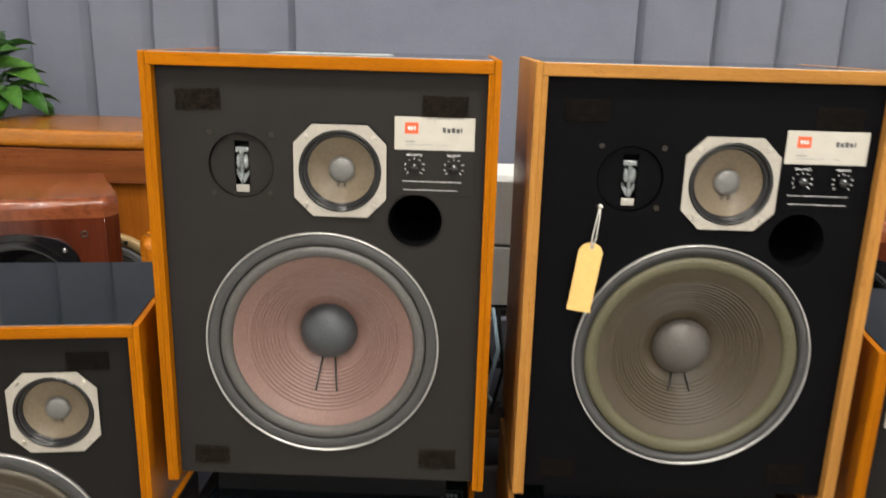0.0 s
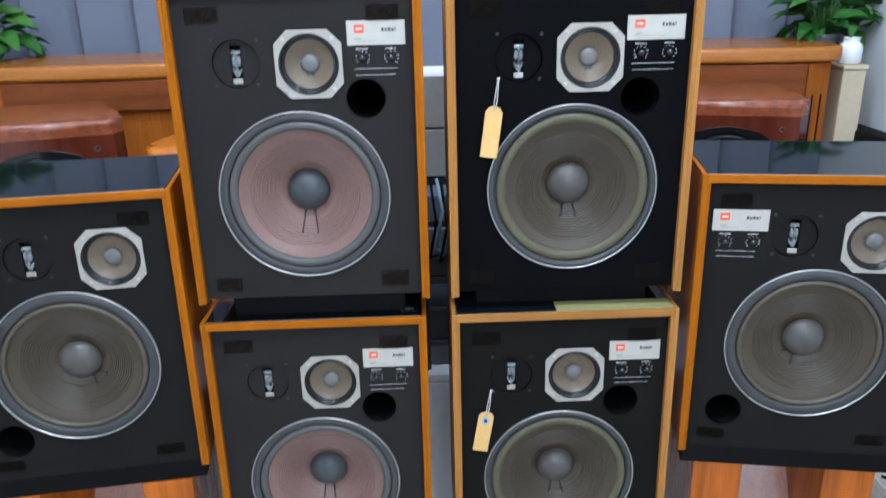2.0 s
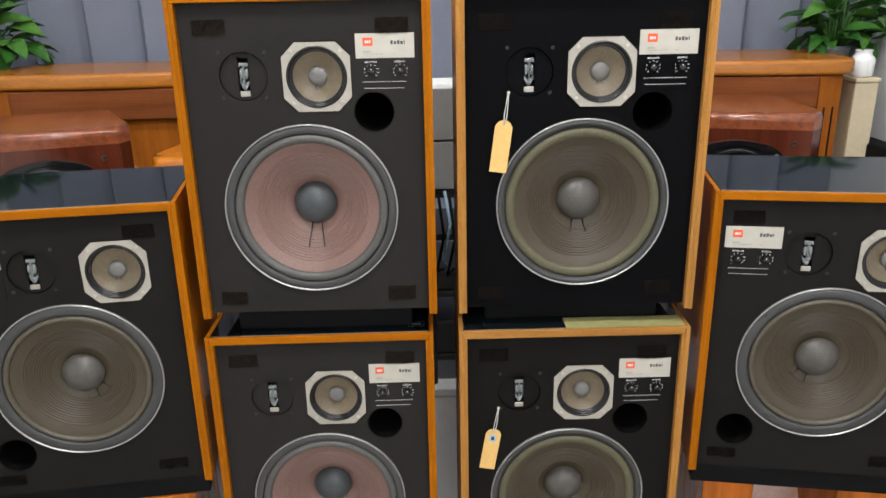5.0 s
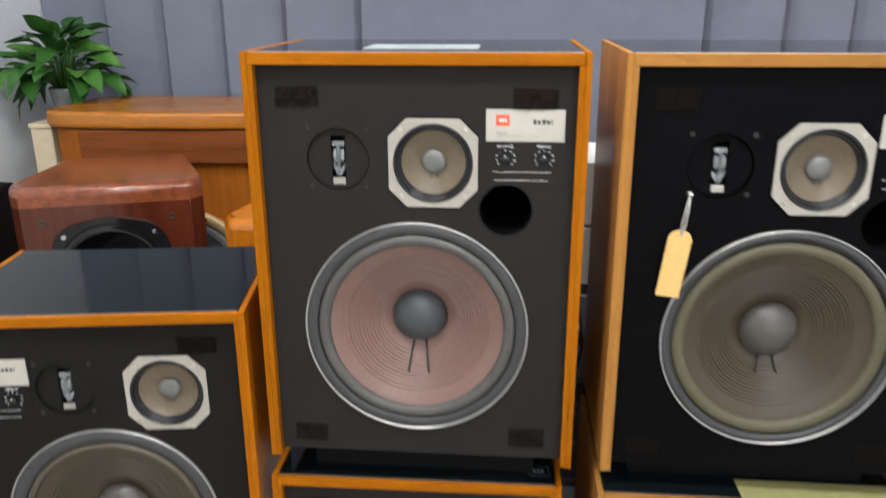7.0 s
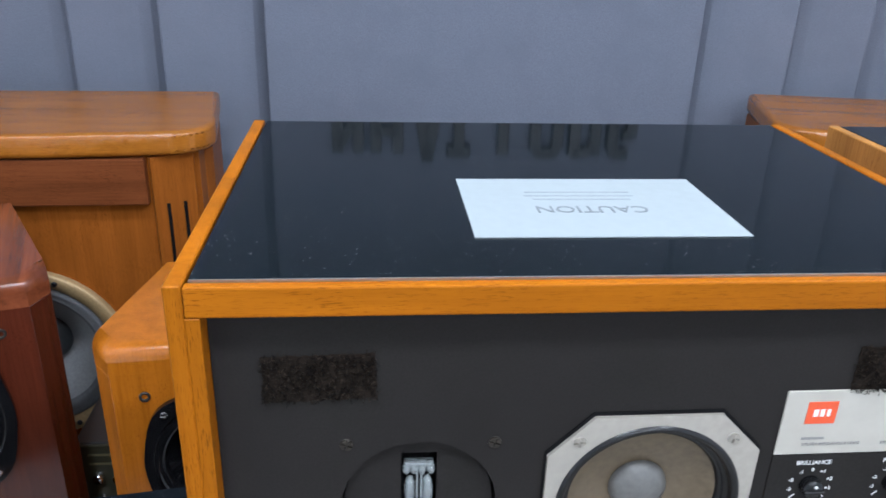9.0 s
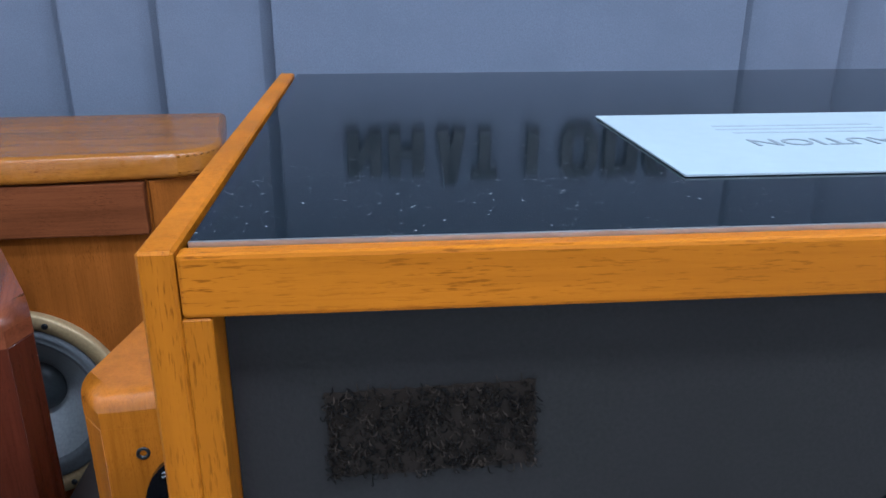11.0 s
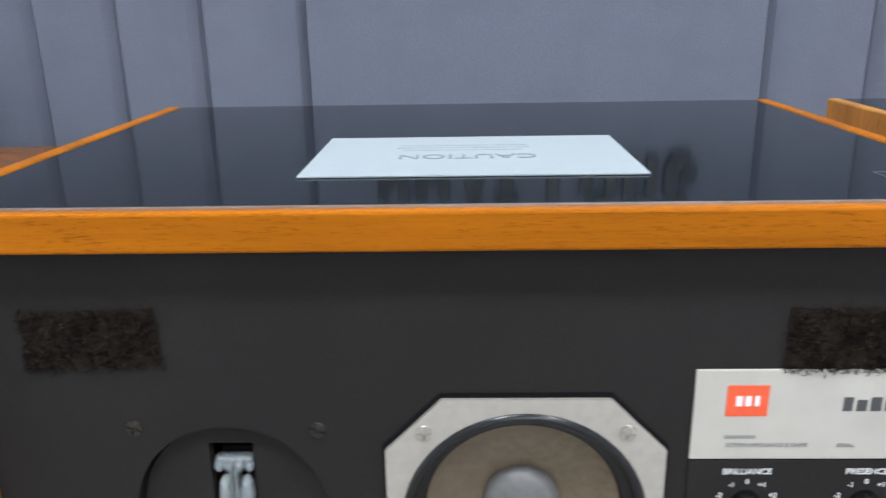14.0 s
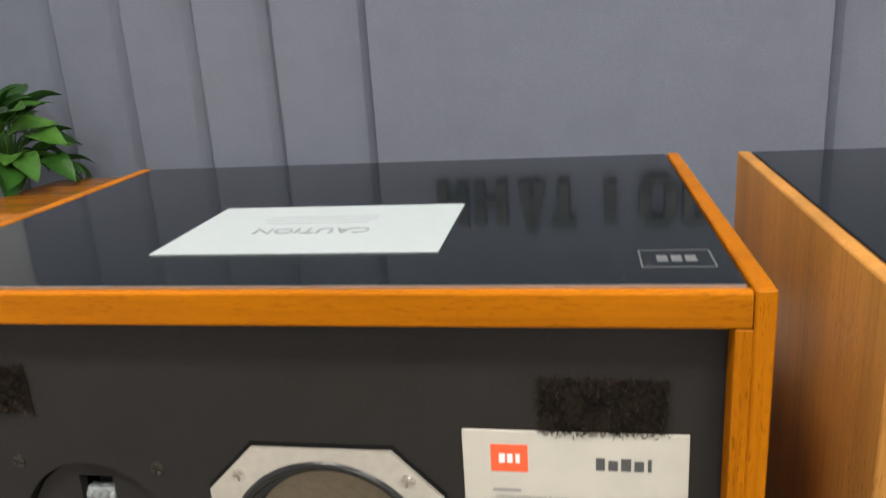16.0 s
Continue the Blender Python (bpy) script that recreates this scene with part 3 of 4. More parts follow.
def badge_unit(parent, x0, z0, y, plate):
    """The enamel name plate and the two level controls beneath it; names are drawn as plain bars."""
    b = part("name_plate", box(x0, x0 + 0.101, y - 0.0012, y, z0, z0 + 0.0415, 0.0003, 1), badge_white, parent, "off-white enamel name plate with an orange-red square")
    f = y - 0.0012
    part("logo_square", box(x0 + 0.013, x0 + 0.030, f - 0.0003, f, z0 + 0.0205, z0 + 0.0345), red_orange, b, "orange-red square")
    for k, wdt in enumerate((0.0034, 0.0030, 0.0024)):
        part("logo_mark", box(x0 + 0.0168 + k * 0.0038, x0 + 0.0168 + k * 0.0038 + wdt * 0.8, f - 0.0005, f - 0.0002, z0 + 0.0252, z0 + 0.0298), white_print, b)
    for bx0, bw, bh in ((0.0605, 0.0040, 0.0064), (0.0660, 0.0042, 0.0052), (0.0716, 0.0044, 0.0064), (0.0774, 0.0042, 0.0052), (0.0832, 0.0017, 0.0064)):
        part("title_bar", box(x0 + bx0, x0 + bx0 + bw, f - 0.0003, f, z0 + 0.0226, z0 + 0.0226 + bh, 0.0001, 1), title_grey, b)
    part("small_bar", box(x0 + 0.0135, x0 + 0.0265, f - 0.0003, f, z0 + 0.0100, z0 + 0.0114), grey_print, b)
    part("impedance_text", lettering("SYSTEM IMPEDANCE 8 OHMS", 0.0026, on_front(x0 + 0.0315, z0 + 0.0068, f - 0.0002)), grey_print, b)
    part("serial_text", lettering("SERIAL", 0.0026, on_front(x0 + 0.064, z0 + 0.0066, f - 0.0002)), grey_print, b)
    p = part("control_plate", box(x0, x0 + 0.101, y - 0.0008, y, z0 - 0.058, z0 - 0.0008, 0.0002, 1), plate, parent, "black control plate with white print")
    g = y - 0.0008
    for kx, word in ((x0 + 0.0255, "BRILLIANCE"), (x0 + 0.0755, "PRESENCE")):
        kz = z0 - 0.0215
        part("control_text", lettering(word, 0.0039, on_front(kx - 0.0005, kz + 0.0152, g - 0.0002), 0.00003), white_print, p)
        for t, a in (("-3", 197), ("-2", 160), ("-1", 122), ("0", 90), ("+1", 58), ("+2", 20), ("+3", -17)):
            rr = 0.0112
            part("control_number", lettering(t, 0.0033, on_front(kx + rr * 1.08 * math.cos(radians(a)), kz + rr * 0.92 * math.sin(radians(a)), g - 0.0002), 0.00004), white_print, p)
        for s in (-1, 1):
            tick = box(-0.0018, 0.0018, g - 0.0004, g, -0.0003, 0.0003)
            tick.transform(Matrix.Translation((kx + s * 0.0088, 0, kz - 0.0078)) @ Matrix.Rotation(s * 0.75, 4, "Y"))
            part("tick", tick, white_print, p)
        kn = part("knob", lathe([(0.0062, g), (0.0060, g - 0.004), (0.0055, g - 0.006), (0.0040, g - 0.0066), (0, g - 0.0068)], 32, (kx, kz)), black_gloss, p, "small black slotted knob")
        part("knob_slot", box(kx - 0.0054, kx + 0.0054, g - 0.0071, g - 0.0062, kz - 0.0006, kz + 0.0002), frame_grey, kn)
        part("knob_dot", lathe([(0, g - 0.0074), (0.0009, g - 0.0073), (0.0009, g - 0.006)], 12, (kx, kz + 0.0032)), white_print, kn)
    for k, zz in enumerate((z0 - 0.0405, z0 - 0.0515)):
        a = x0 + 0.010 + k * 0.002
        while a < x0 + 0.082:
            wd = (0.0062, 0.0038, 0.0081, 0.0026, 0.0055)[int(a * 4000) % 5]
            part("print_line", box(a, a + wd, g - 0.0003, g, zz, zz + 0.0009), pale_print, p)
            a += wd + 0.0007


def monitor(m, label, style, board=None, shifted=True):
    """One cabinet: wooden wrap, glass top, plinth, baffle and all its drivers."""
    up, across = (oak_v, oak_h) if style != "black" else (tan_v, tan_h)
    baf = {"rose": grey_baffle, "black": black_baffle, "taupe": dark_baffle}[style]
    baf = board or baf
    plinth_h = 0.0362 if style == "black" else 0.0482
    o = thing("loudspeaker", m, label, "speaker", "matching vintage loudspeakers")
    if style == "taupe":
        wx, wz, mx, mz, tx, tz, bx, bz, px, pz = 0.2265, 0.250, 0.3215, 0.461, 0.1765, 0.470, 0.027, 0.479, 0.0835, 0.095
        pads = [(0.039, 0.526, 0.055, 0.024), (0.344, 0.523, 0.055, 0.025), (0.036, 0.030, 0.054, 0.021), (0.345, 0.030, 0.054, 0.022)]
        if m.translation.x < 0:
            wx, wz = 0.2215, 0.2455
        else:
            wx, wz = 0.2290, 0.2485
        spec = (frame_grey, brown_surround, taupe_cone, cap_taupe, 0.7 if m.translation.x < 0 else -0.6, 0.016, 0.135)
    else:
        wx, wz, mx, mz, tx, tz, bx, bz, px, pz = 0.2195, 0.2080, 0.2455, 0.4468, 0.1185, 0.4500, 0.3145, 0.4768, 0.342, 0.3845
        if style == "black" and shifted:
            wx, wz, mx, mz, tx, tz, bx, bz, px, pz = 0.2285, 0.2085, 0.2530, 0.4460, 0.1275, 0.4480, 0.3160, 0.4740, 0.3460, 0.3750
        pads = [(0.0400, 0.519, 0.056, 0.026), (0.3495, 0.5175, 0.056, 0.027), (0.037, 0.024, 0.047, 0.026), (0.354, 0.026, 0.051, 0.029)]
        spec = (frame_grey, grey_surround, pink_cone, cap_dark, 0.0, 0.040, 0.140) if style == "rose" else (frame_grey, olive_surround, taupe_cone, cap_taupe, 0.0, 0.022, 0.143)
    for x0, x1, xi in ((0.0, 0.0085, 0.0155), (W, W - 0.0085, W - 0.0155)):
        lo, hi = min(x0, x1), max(x0, x1)
        side = part("side_panel", box(lo, hi, 0, DEEP, 0, H, 0.0008, 1), up, o)
        il, ih = min(x1, xi), max(x1, xi)
        part("inner_lining", box(il, ih, 0.0004, DEEP, 0.001, H - 0.0170, 0.0004, 1), up, side)
    top = part("top_panel", box(0.0087, W - 0.0087, 0.0003, 0.0065, H - 0.0168, H - 0.0010, 0.0012, 2), across, o, "orange-brown top rail of the cabinet")
    part("top_board", box(0.0087, W - 0.0087, 0.0067, DEEP, H - 0.0158, H - 0.0075), flat_black, top)
    glass = part("glass_top", box(0.0100, W - 0.0100, 0.0072, DEEP - 0.001, H - 0.0072, H - 0.0004, 0.0004, 1), glass_mat, o, "glossy black glass top, slightly dusty")
    part("glass_edge", box(0.0105, W - 0.0105, 0.0067, 0.0078, H - 0.0019, H - 0.0002), alu_rim, glass, "pale ground glass edge")
    ex, ey = W - 0.0495, 0.0305
    marks = [(ex, ex + 0.032, ey, ey + 0.0006), (ex, ex + 0.032, ey + 0.0245, ey + 0.0251), (ex, ex + 0.0006, ey + 0.0006, ey + 0.0245), (ex + 0.0314, ex + 0.032, ey + 0.0006, ey + 0.0245)]
    marks += [(ex + 0.0075 + 0.0062 * k, ex + 0.0122 + 0.0062 * k, ey + 0.008, ey + 0.017) for k in range(3)]
    for a in marks if style == "rose" else ():
        part("etched_mark", box(*a, H - 0.0005, H - 0.0002), etch_grey, glass)
    part("back_panel", box(0.0157, W - 0.0157, DEEP - 0.012, DEEP - 0.001, 0.012, H - 0.0161), flat_black, o)
    part("bottom_panel", box(0.0157, W - 0.0157, 0.0325, DEEP - 0.0125, 0.008, 0.02), flat_black, o)
    inset, front = (0.014, 0.034) if style == "taupe" else (0.052, 0.058)
    part("plinth", box(inset, W - inset, front, DEEP - 0.02, -plinth_h, 0.0079, 0.001, 1), flat_black, o, "recessed black base")
    part("baffle", holed(W - 0.0314, H - 0.0241, [(wx, wz, 0.1560), (mx, mz, 0.0540), (tx, tz, 0.0420), (px, pz, 0.0348)], 0.0157, 0.008, BAF, 0.019), baf, o, {"rose": "charcoal painted front board", "black": "black painted front board", "taupe": "dark grey painted front board"}[style])
    cone_unit(o, "woofer", wx, wz, spec, BAF)
    mid_unit(o, mx, mz, BAF)
    tweeter_unit(o, tx, tz, BAF, baf)
    badge_unit(o, bx, bz, BAF, baf)
    part("port_tube", lathe([(0.0372, BAF + 0.0005), (0.0362, BAF - 0.0005), (0.0347, BAF + 0.002), (0.0335, BAF + 0.24), (0, BAF + 0.24)], 48, (px, pz)), port_black, o, "round black bass port")
    for k, (qx, qz, qw, qh) in enumerate(pads):
        pd = part("hook_pad", fuzzy_pad(qw, qh, 10 + k), brown_tape if style == "rose" else black_tape, o, "worn black hook tape pad")
        pd.matrix_basis = pose(qx, BAF - 0.0003, qz, 0, (-1.5, 0.4, 1.2, -0.8)[k], 0)
    return o


A = monitor(pose(-0.3625, 0.955, 0.760), "walnut loudspeaker, charcoal front, rose-brown woofer, stacked on its twin", "rose")
E_ = copy_thing(A, pose(-0.3715, 0.959, 0.1240, -1.0, 0, 0.5))
tagged(E_, "walnut loudspeaker, charcoal front, rose-brown woofer, on a grey dolly")
B = monitor(pose(0.1235, 0.953, 0.760, 0, 0, -0.3), "paler walnut loudspeaker, black front, olive surround, stacked on its twin", "black")
F_ = monitor(pose(0.1230, 0.937, 0.1360, -0.9, 0, 0), "paler walnut loudspeaker, dark front, olive surround, on a grey dolly", "black", worn_baffle, False)
C_ = monitor(pose(-0.8247, 0.886, 0.405, 0, 0, 8), "walnut loudspeaker, dark front, taupe woofer, on a red wooden stand", "taupe")
D_ = monitor(pose(0.588, 0.941, 0.405, 0, 0, -9.5), "walnut loudspeaker, dark front, taupe woofer, on a red wooden stand", "taupe")


def swing_tag(x, z, y, tilt, sticker, label):
    o = thing("swing_tag", pose(x, y, z, 0, tilt, 0), label, "tag", "paper price tags")
    pts = [(-0.0155, -0.142), (0.0155, -0.142), (0.0155, -0.060), (0.011, -0.0525), (0.004, -0.049), (-0.004, -0.049), (-0.011, -0.0525), (-0.0155, -0.060)]
    bm = prism(pts, 0, 0.0007)
    bm.transform(Matrix.Rotation(math.pi / 2, 4, "X"))
    card = part("card", bm, tag_paper, o, "manila card with rounded shoulders")
    part("eyelet", lathe([(0.0026, -0.0010), (0.0018, -0.0014), (0.0012, -0.0010)], 16, (0, -0.055)), steel, card)
    for s in (-1, 1):
        part("string", tube([(s * 0.0006, -0.001, -0.055), (s * 0.0024, -0.003, -0.042), (s * 0.0016, -0.002, -0.02), (s * 0.0005, 0.0, -0.001)], 0.0008, 6), tag_string, o)
    part("knot", lathe([(0, -0.004), (0.0028, -0.002), (0.003, 0.001), (0, 0.003)], 12, (0, -0.001)), tag_string, o)
    if sticker:
        part("sticker", box(-0.007, 0.007, -0.0012, -0.0008, -0.078, -0.062), sticker_blue, card, "small pale blue sticker")
        part("sticker_mark", box(-0.003, 0.003, -0.0015, -0.0011, -0.074, -0.066), dark_print, card)
    return o


swing_tag(0.214, 1.176, 0.951, 7.5, False, "yellow manila tag hanging on white string")
swing_tag(0.199, 0.560, 0.943, 9.5, True, "yellow manila tag with a blue sticker")

# cards on the glass tops
card = thing("caution_card", pose(-0.138, 1.059, 1.3499), "white printed caution card lying upside down on glass", "card")
part("sheet", box(-0.0765, 0.0765, -0.0495, 0.0495, 0, 0.0006), card_white, card)
part("caution_text", lettering("CAUTION", 0.0150, Matrix.Translation((-0.002, -0.007, 0.0007)) @ Matrix.Rotation(math.pi, 4, "Z")), caution_grey, card)
for k, (bw, by) in enumerate(((0.060, 0.009), (0.068, 0.0155), (0.066, 0.022))):
    part("print_bar", box(-0.004 - bw / 2, -0.004 + bw / 2, by, by + 0.0022, 0.0005, 0.0007), faint_print, card)
solid("paper_sheet", box(-0.08, 0.08, -0.05, 0.05, 0, 0.0006), card_white, "white card lying on the lower glass top", "card", pose(-0.143, 1.082, 0.7139))
solid("paper_sheet", box(-0.112, 0.118, -0.024, 0.024, 0, 0.0006), card_yellow, "yellowed sheet lying on the lower glass top", "card", pose(0.441, 0.974, 0.7258))


def dolly(x, y, z_top, w, d):
    o = thing("furniture_dolly", pose(x, y, 0), "grey carpeted furniture dolly on small casters", "dolly", "dollies under the speakers")
    part("deck", box(-w / 2, w / 2, 0, d, z_top - 0.022, z_top, 0.004), carpet, o, "grey carpet-covered board")
    for sx in (-1, 1):
        part("carpet_skirt", box(min(sx * w / 2, sx * (w / 2 - 0.075)), max(sx * w / 2, sx * (w / 2 - 0.075)), -0.002, d, z_top - 0.046, z_top - 0.0225, 0.004), carpet, o)
        for yy in (0.05, d - 0.05):
            cx = sx * (w / 2 - 0.045)
            c = part("caster", box(cx - 0.014, cx + 0.014, yy - 0.016, yy + 0.016, z_top - 0.062, z_top - 0.0462, 0.003), steel, o, "small swivel caster")
            wheel = lathe([(0, -0.009), (0.018, -0.009), (0.0205, -0.006), (0.0205, 0.006), (0.018, 0.009), (0, 0.009)], 24)
            wheel.transform(Matrix.Translation((cx, yy, FLOOR + 0.0205)) @ Matrix.Rotation(math.pi / 2, 4, "Z"))
            part("wheel", wheel, black_rubber, c)
            for s in (-1, 1):
                part("fork", box(cx + s * 0.0125 - 0.001, cx + s * 0.0125 + 0.001, yy - 0.007, yy + 0.007, FLOOR + 0.016, z_top - 0.06), steel, c)
    return o


dolly(-0.141, 1.004, 0.0754, 0.312, 0.26)
dolly(0.324, 0.984, 0.0994, 0.31, 0.26)


def wooden_stand(m, top, w, flare):
    """A heavy stand: two posts in front and a flared recess between them."""
    o = thing("speaker_stand", m, "glossy red-brown wooden stand with a flared recess", "stand", "wooden speaker stands")
    h = top - FLOOR
    post = 0.103
    for x0 in (0, w - post):
        part("post", box(x0, x0 + post, 0, 0.30, 0, h, 0.003), padauk, o)
    # a polished ramp rises from the front towards the throat, between two flared wings
    ramp = bmesh.new()
    xa, xb = post - 0.002, w - post + 0.002
    low, high = [(0.035, 0.0), (0.035, 0.02), (0.21, h - 0.05), (0.21, h - 0.004), (0.225, h - 0.004), (0.225, 0.0)], None
    va, vb = [ramp.verts.new((xa + 0.0025, y, z)) for y, z in low], [ramp.verts.new((xb - 0.0025, y, z)) for y, z in low]
    ramp.faces.new(va)
    ramp.faces.new(vb[::-1])
    for k in range(6):
        ramp.faces.new((va[k], vb[k], vb[(k + 1) % 6], va[(k + 1) % 6]))
    bmesh.ops.recalc_face_normals(ramp, faces=ramp.faces[:])
    part("ramp", ramp, padauk_in, o, "glossy sloping inner panel")
    for s, x0 in ((1, post), (-1, w - post)):
        bm = prism([(x0, 0.006), (x0 + s * flare, 0.20), (x0 + s * flare, 0.228), (x0, 0.228)], 0.0005, h - 0.002)
        part("wing_board", bm, padauk, o)
    return o


wooden_stand(pose(-0.836, 0.918, FLOOR, 0, 0, 7.5), 0.3565, 0.407, 0.054)
wooden_stand(pose(0.640, 0.985, FLOOR, 0, 0, -9), 0.3565, 0.372, 0.022)

# ---- the room behind ----
ROOM = pose(0, 2.75, 0, 0, 0, -2)


def room(x, y, z, rz=0):
    """A pose in the room's own frame: x along the back wall, y away from it."""
    return ROOM @ pose(x, -y, z, 0, 0, rz)


XL, XR, FRONT = -1.725, 1.705, 5.9
solid("wall_north", box(XL - 0.1, XR + 0.1, 0, 0.1, FLOOR, CEIL), wall_white, "white plastered wall behind grey felt panels", "wall", ROOM @ pose(0, 0.08, 0), kind="structure")
solid("wall_east", box(0, 0.1, -FRONT, 0.079, FLOOR, CEIL), wall_white, "plain white painted wall", "wall", ROOM @ pose(XR, 0, 0), kind="structure")
solid("wall_west", box(-0.1, 0, -FRONT, 0.079, FLOOR, CEIL), wall_white, "plain white painted wall", "wall", ROOM @ pose(XL, 0, 0), kind="structure")
solid("wall_south", box(XL - 0.1, XR + 0.1, -FRONT - 0.1, -FRONT - 0.001, FLOOR, CEIL), wall_white, "plain white painted wall", "wall", ROOM, kind="structure")
solid("ceiling", box(XL - 0.1, XR + 0.1, -FRONT - 0.1, 0.18, CEIL, CEIL + 0.1), ceiling_white, "plain white ceiling", "ceiling", ROOM, kind="structure")
for x0, x1, nm in ((XR - 0.012, XR - 0.0005, "baseboard_east"), (XL + 0.0005, XL + 0.012, "baseboard_west")):
    solid(nm, box(x0, x1, -FRONT + 0.01, 0.07, FLOOR + 0.0005, FLOOR + 0.075, 0.002), lacquer_white, "white painted skirting board", "baseboard", ROOM, kind="structure")

clad = thing("wall_cladding", ROOM, "blue-grey felt acoustic panels fixed to the wall", "wall panel", kind="structure")
part("centre_panel", box(-0.540, 0.618, -0.03, 0.0795, FLOOR + 0.002, CEIL - 0.002, 0.004), panel_felt, clad, "broad flat felt panel")


def slanted_strip(x0, x1, s):
    """One upright strip, thick on the side away from the centre panel."""
    thick, thin = -0.042, 0.036
    pts = [(x0, 0.079)]
    for k in range(9):
        f = k / 8
        g = f if s < 0 else 1 - f
        y = thin + (thick - thin) * (g ** 0.55)
        pts.append((x0 + (x1 - x0) * f, y))
    if s < 0:
        pts[-1:] = [(x1 - 0.006, thick + 0.0005), (x1 - 0.001, thick + 0.003), (x1, thick + 0.008)]
    else:
        pts[1:2] = [(x0, thick + 0.008), (x0 + 0.001, thick + 0.003), (x0 + 0.006, thick + 0.0005)]
    pts.append((x1, 0.079))
    bm = prism(pts, FLOOR + 0.002, CEIL - 0.002)
    return bm


edges_r = [0.620, 0.872, 1.083, 1.289, 1.496, 1.702]
for a, b in zip(edges_r, edges_r[1:]):
    part("felt_strip", slanted_strip(a, b - 0.003, -1), panel_felt, clad)
edges_l = [-0.542, -0.810, -1.038, -1.260, -1.480, -1.722]
for a, b in zip(edges_l, edges_l[1:]):
    part("felt_strip", slanted_strip(b + 0.003, a, 1), panel_felt, clad)

sign = thing("wall_sign", ROOM, "row of dark block shapes fixed on the felt wall", "sign")


def bar_between(a, b, w):
    """A thick bar in the wall's plane from a to b, both (x, z)."""
    d = Vector((b[0] - a[0], 0, b[1] - a[1]))
    bm = box(-w / 2, w / 2, -0.055, -0.0305, -w * 0.2, d.length + w * 0.2, 0.002)
    bm.transform(Matrix.Translation((a[0], 0, a[1])) @ Matrix.Rotation(math.atan2(d.x, d.z), 4, "Y"))
    return bm


# each mark: strokes between points of a box that is one unit wide and high
U, O_ = [((0, 0), (0, 1)), ((1, 0), (1, 1))], [((0, 0.2), (0, 0.8)), ((1, 0.2), (1, 0.8)), ((0.2, 0), (0.8, 0)), ((0.2, 1), (0.8, 1)), ((0, 0.2), (0.2, 0)), ((0.8, 0), (1, 0.2)), ((0, 0.8), (0.2, 1)), ((0.8, 1), (1, 0.8))]
MARKS = [(-0.372, 0.086, U + [((0, 0.9), (1, 0.1))]), (-0.268, 0.090, U + [((0, 0.5), (1, 0.5))]), (-0.148, 0.074, [((0, 0), (0.5, 1.2)), ((1, 0), (0.5, 1.2))]), (-0.066, 0.083, [((0.5, 0), (0.5, 1)), ((0, 1), (1, 1))]),
         (0.081, 0.034, [((0.5, 0), (0.5, 1))]), (0.172, 0.094, O_), (0.283, 0.088, U + [((0, 1), (1, 0.9))]), (0.389, 0.083, O_[:1] + O_[2:5] + O_[6:7] + [((1, 0.2), (1, 0.5)), ((0.6, 0.5), (1, 0.5))])]
for x0, wd, strokes in MARKS:
    blk = None
    for (ax, az), (bx_, bz_) in strokes:
        one = bar_between((x0 + 0.015 + (wd - 0.030) * ax, 1.680 + 0.110 * az), (x0 + 0.015 + (wd - 0.030) * bx_, 1.680 + 0.110 * bz_), 0.031)
        blk = one if blk is None else join(one, blk)
    part("sign_block", blk, sign_dark, sign)

for px, py, sx, sy, w in PANELS:
    o = thing("ceiling_lamp", pose(px, py, CEIL), "square white ceiling light panel" if sx == sy else "long white ceiling strip light" if sx > 1 else "broad white ceiling light panel", "lamp", "ceiling light panels")
    part("frame", box(-sx / 2 - 0.03, sx / 2 + 0.03, -sy / 2 - 0.03, sy / 2 + 0.03, -0.02, -0.0005, 0.002), lacquer_white, o)
    part("diffuser", box(-sx / 2 - 0.005, sx / 2 + 0.005, -sy / 2 - 0.005, sy / 2 + 0.005, -0.024, -0.0202), lamp_mat, o)

switch = thing("wall_switch", room(XR - 0.001, 0.72, 1.242, 0), "white wall switch plate with a red mark", "switch")
part("plate", box(-0.010, 0, -0.043, 0.043, -0.043, 0.043, 0.004), lacquer_white, switch)
part("rocker", box(-0.0135, -0.0102, -0.028, 0.028, -0.03, 0.03, 0.002), lacquer_white, switch)
part("mark", box(-0.0145, -0.0136, -0.004, 0.004, -0.01, 0.01), red_orange, switch)


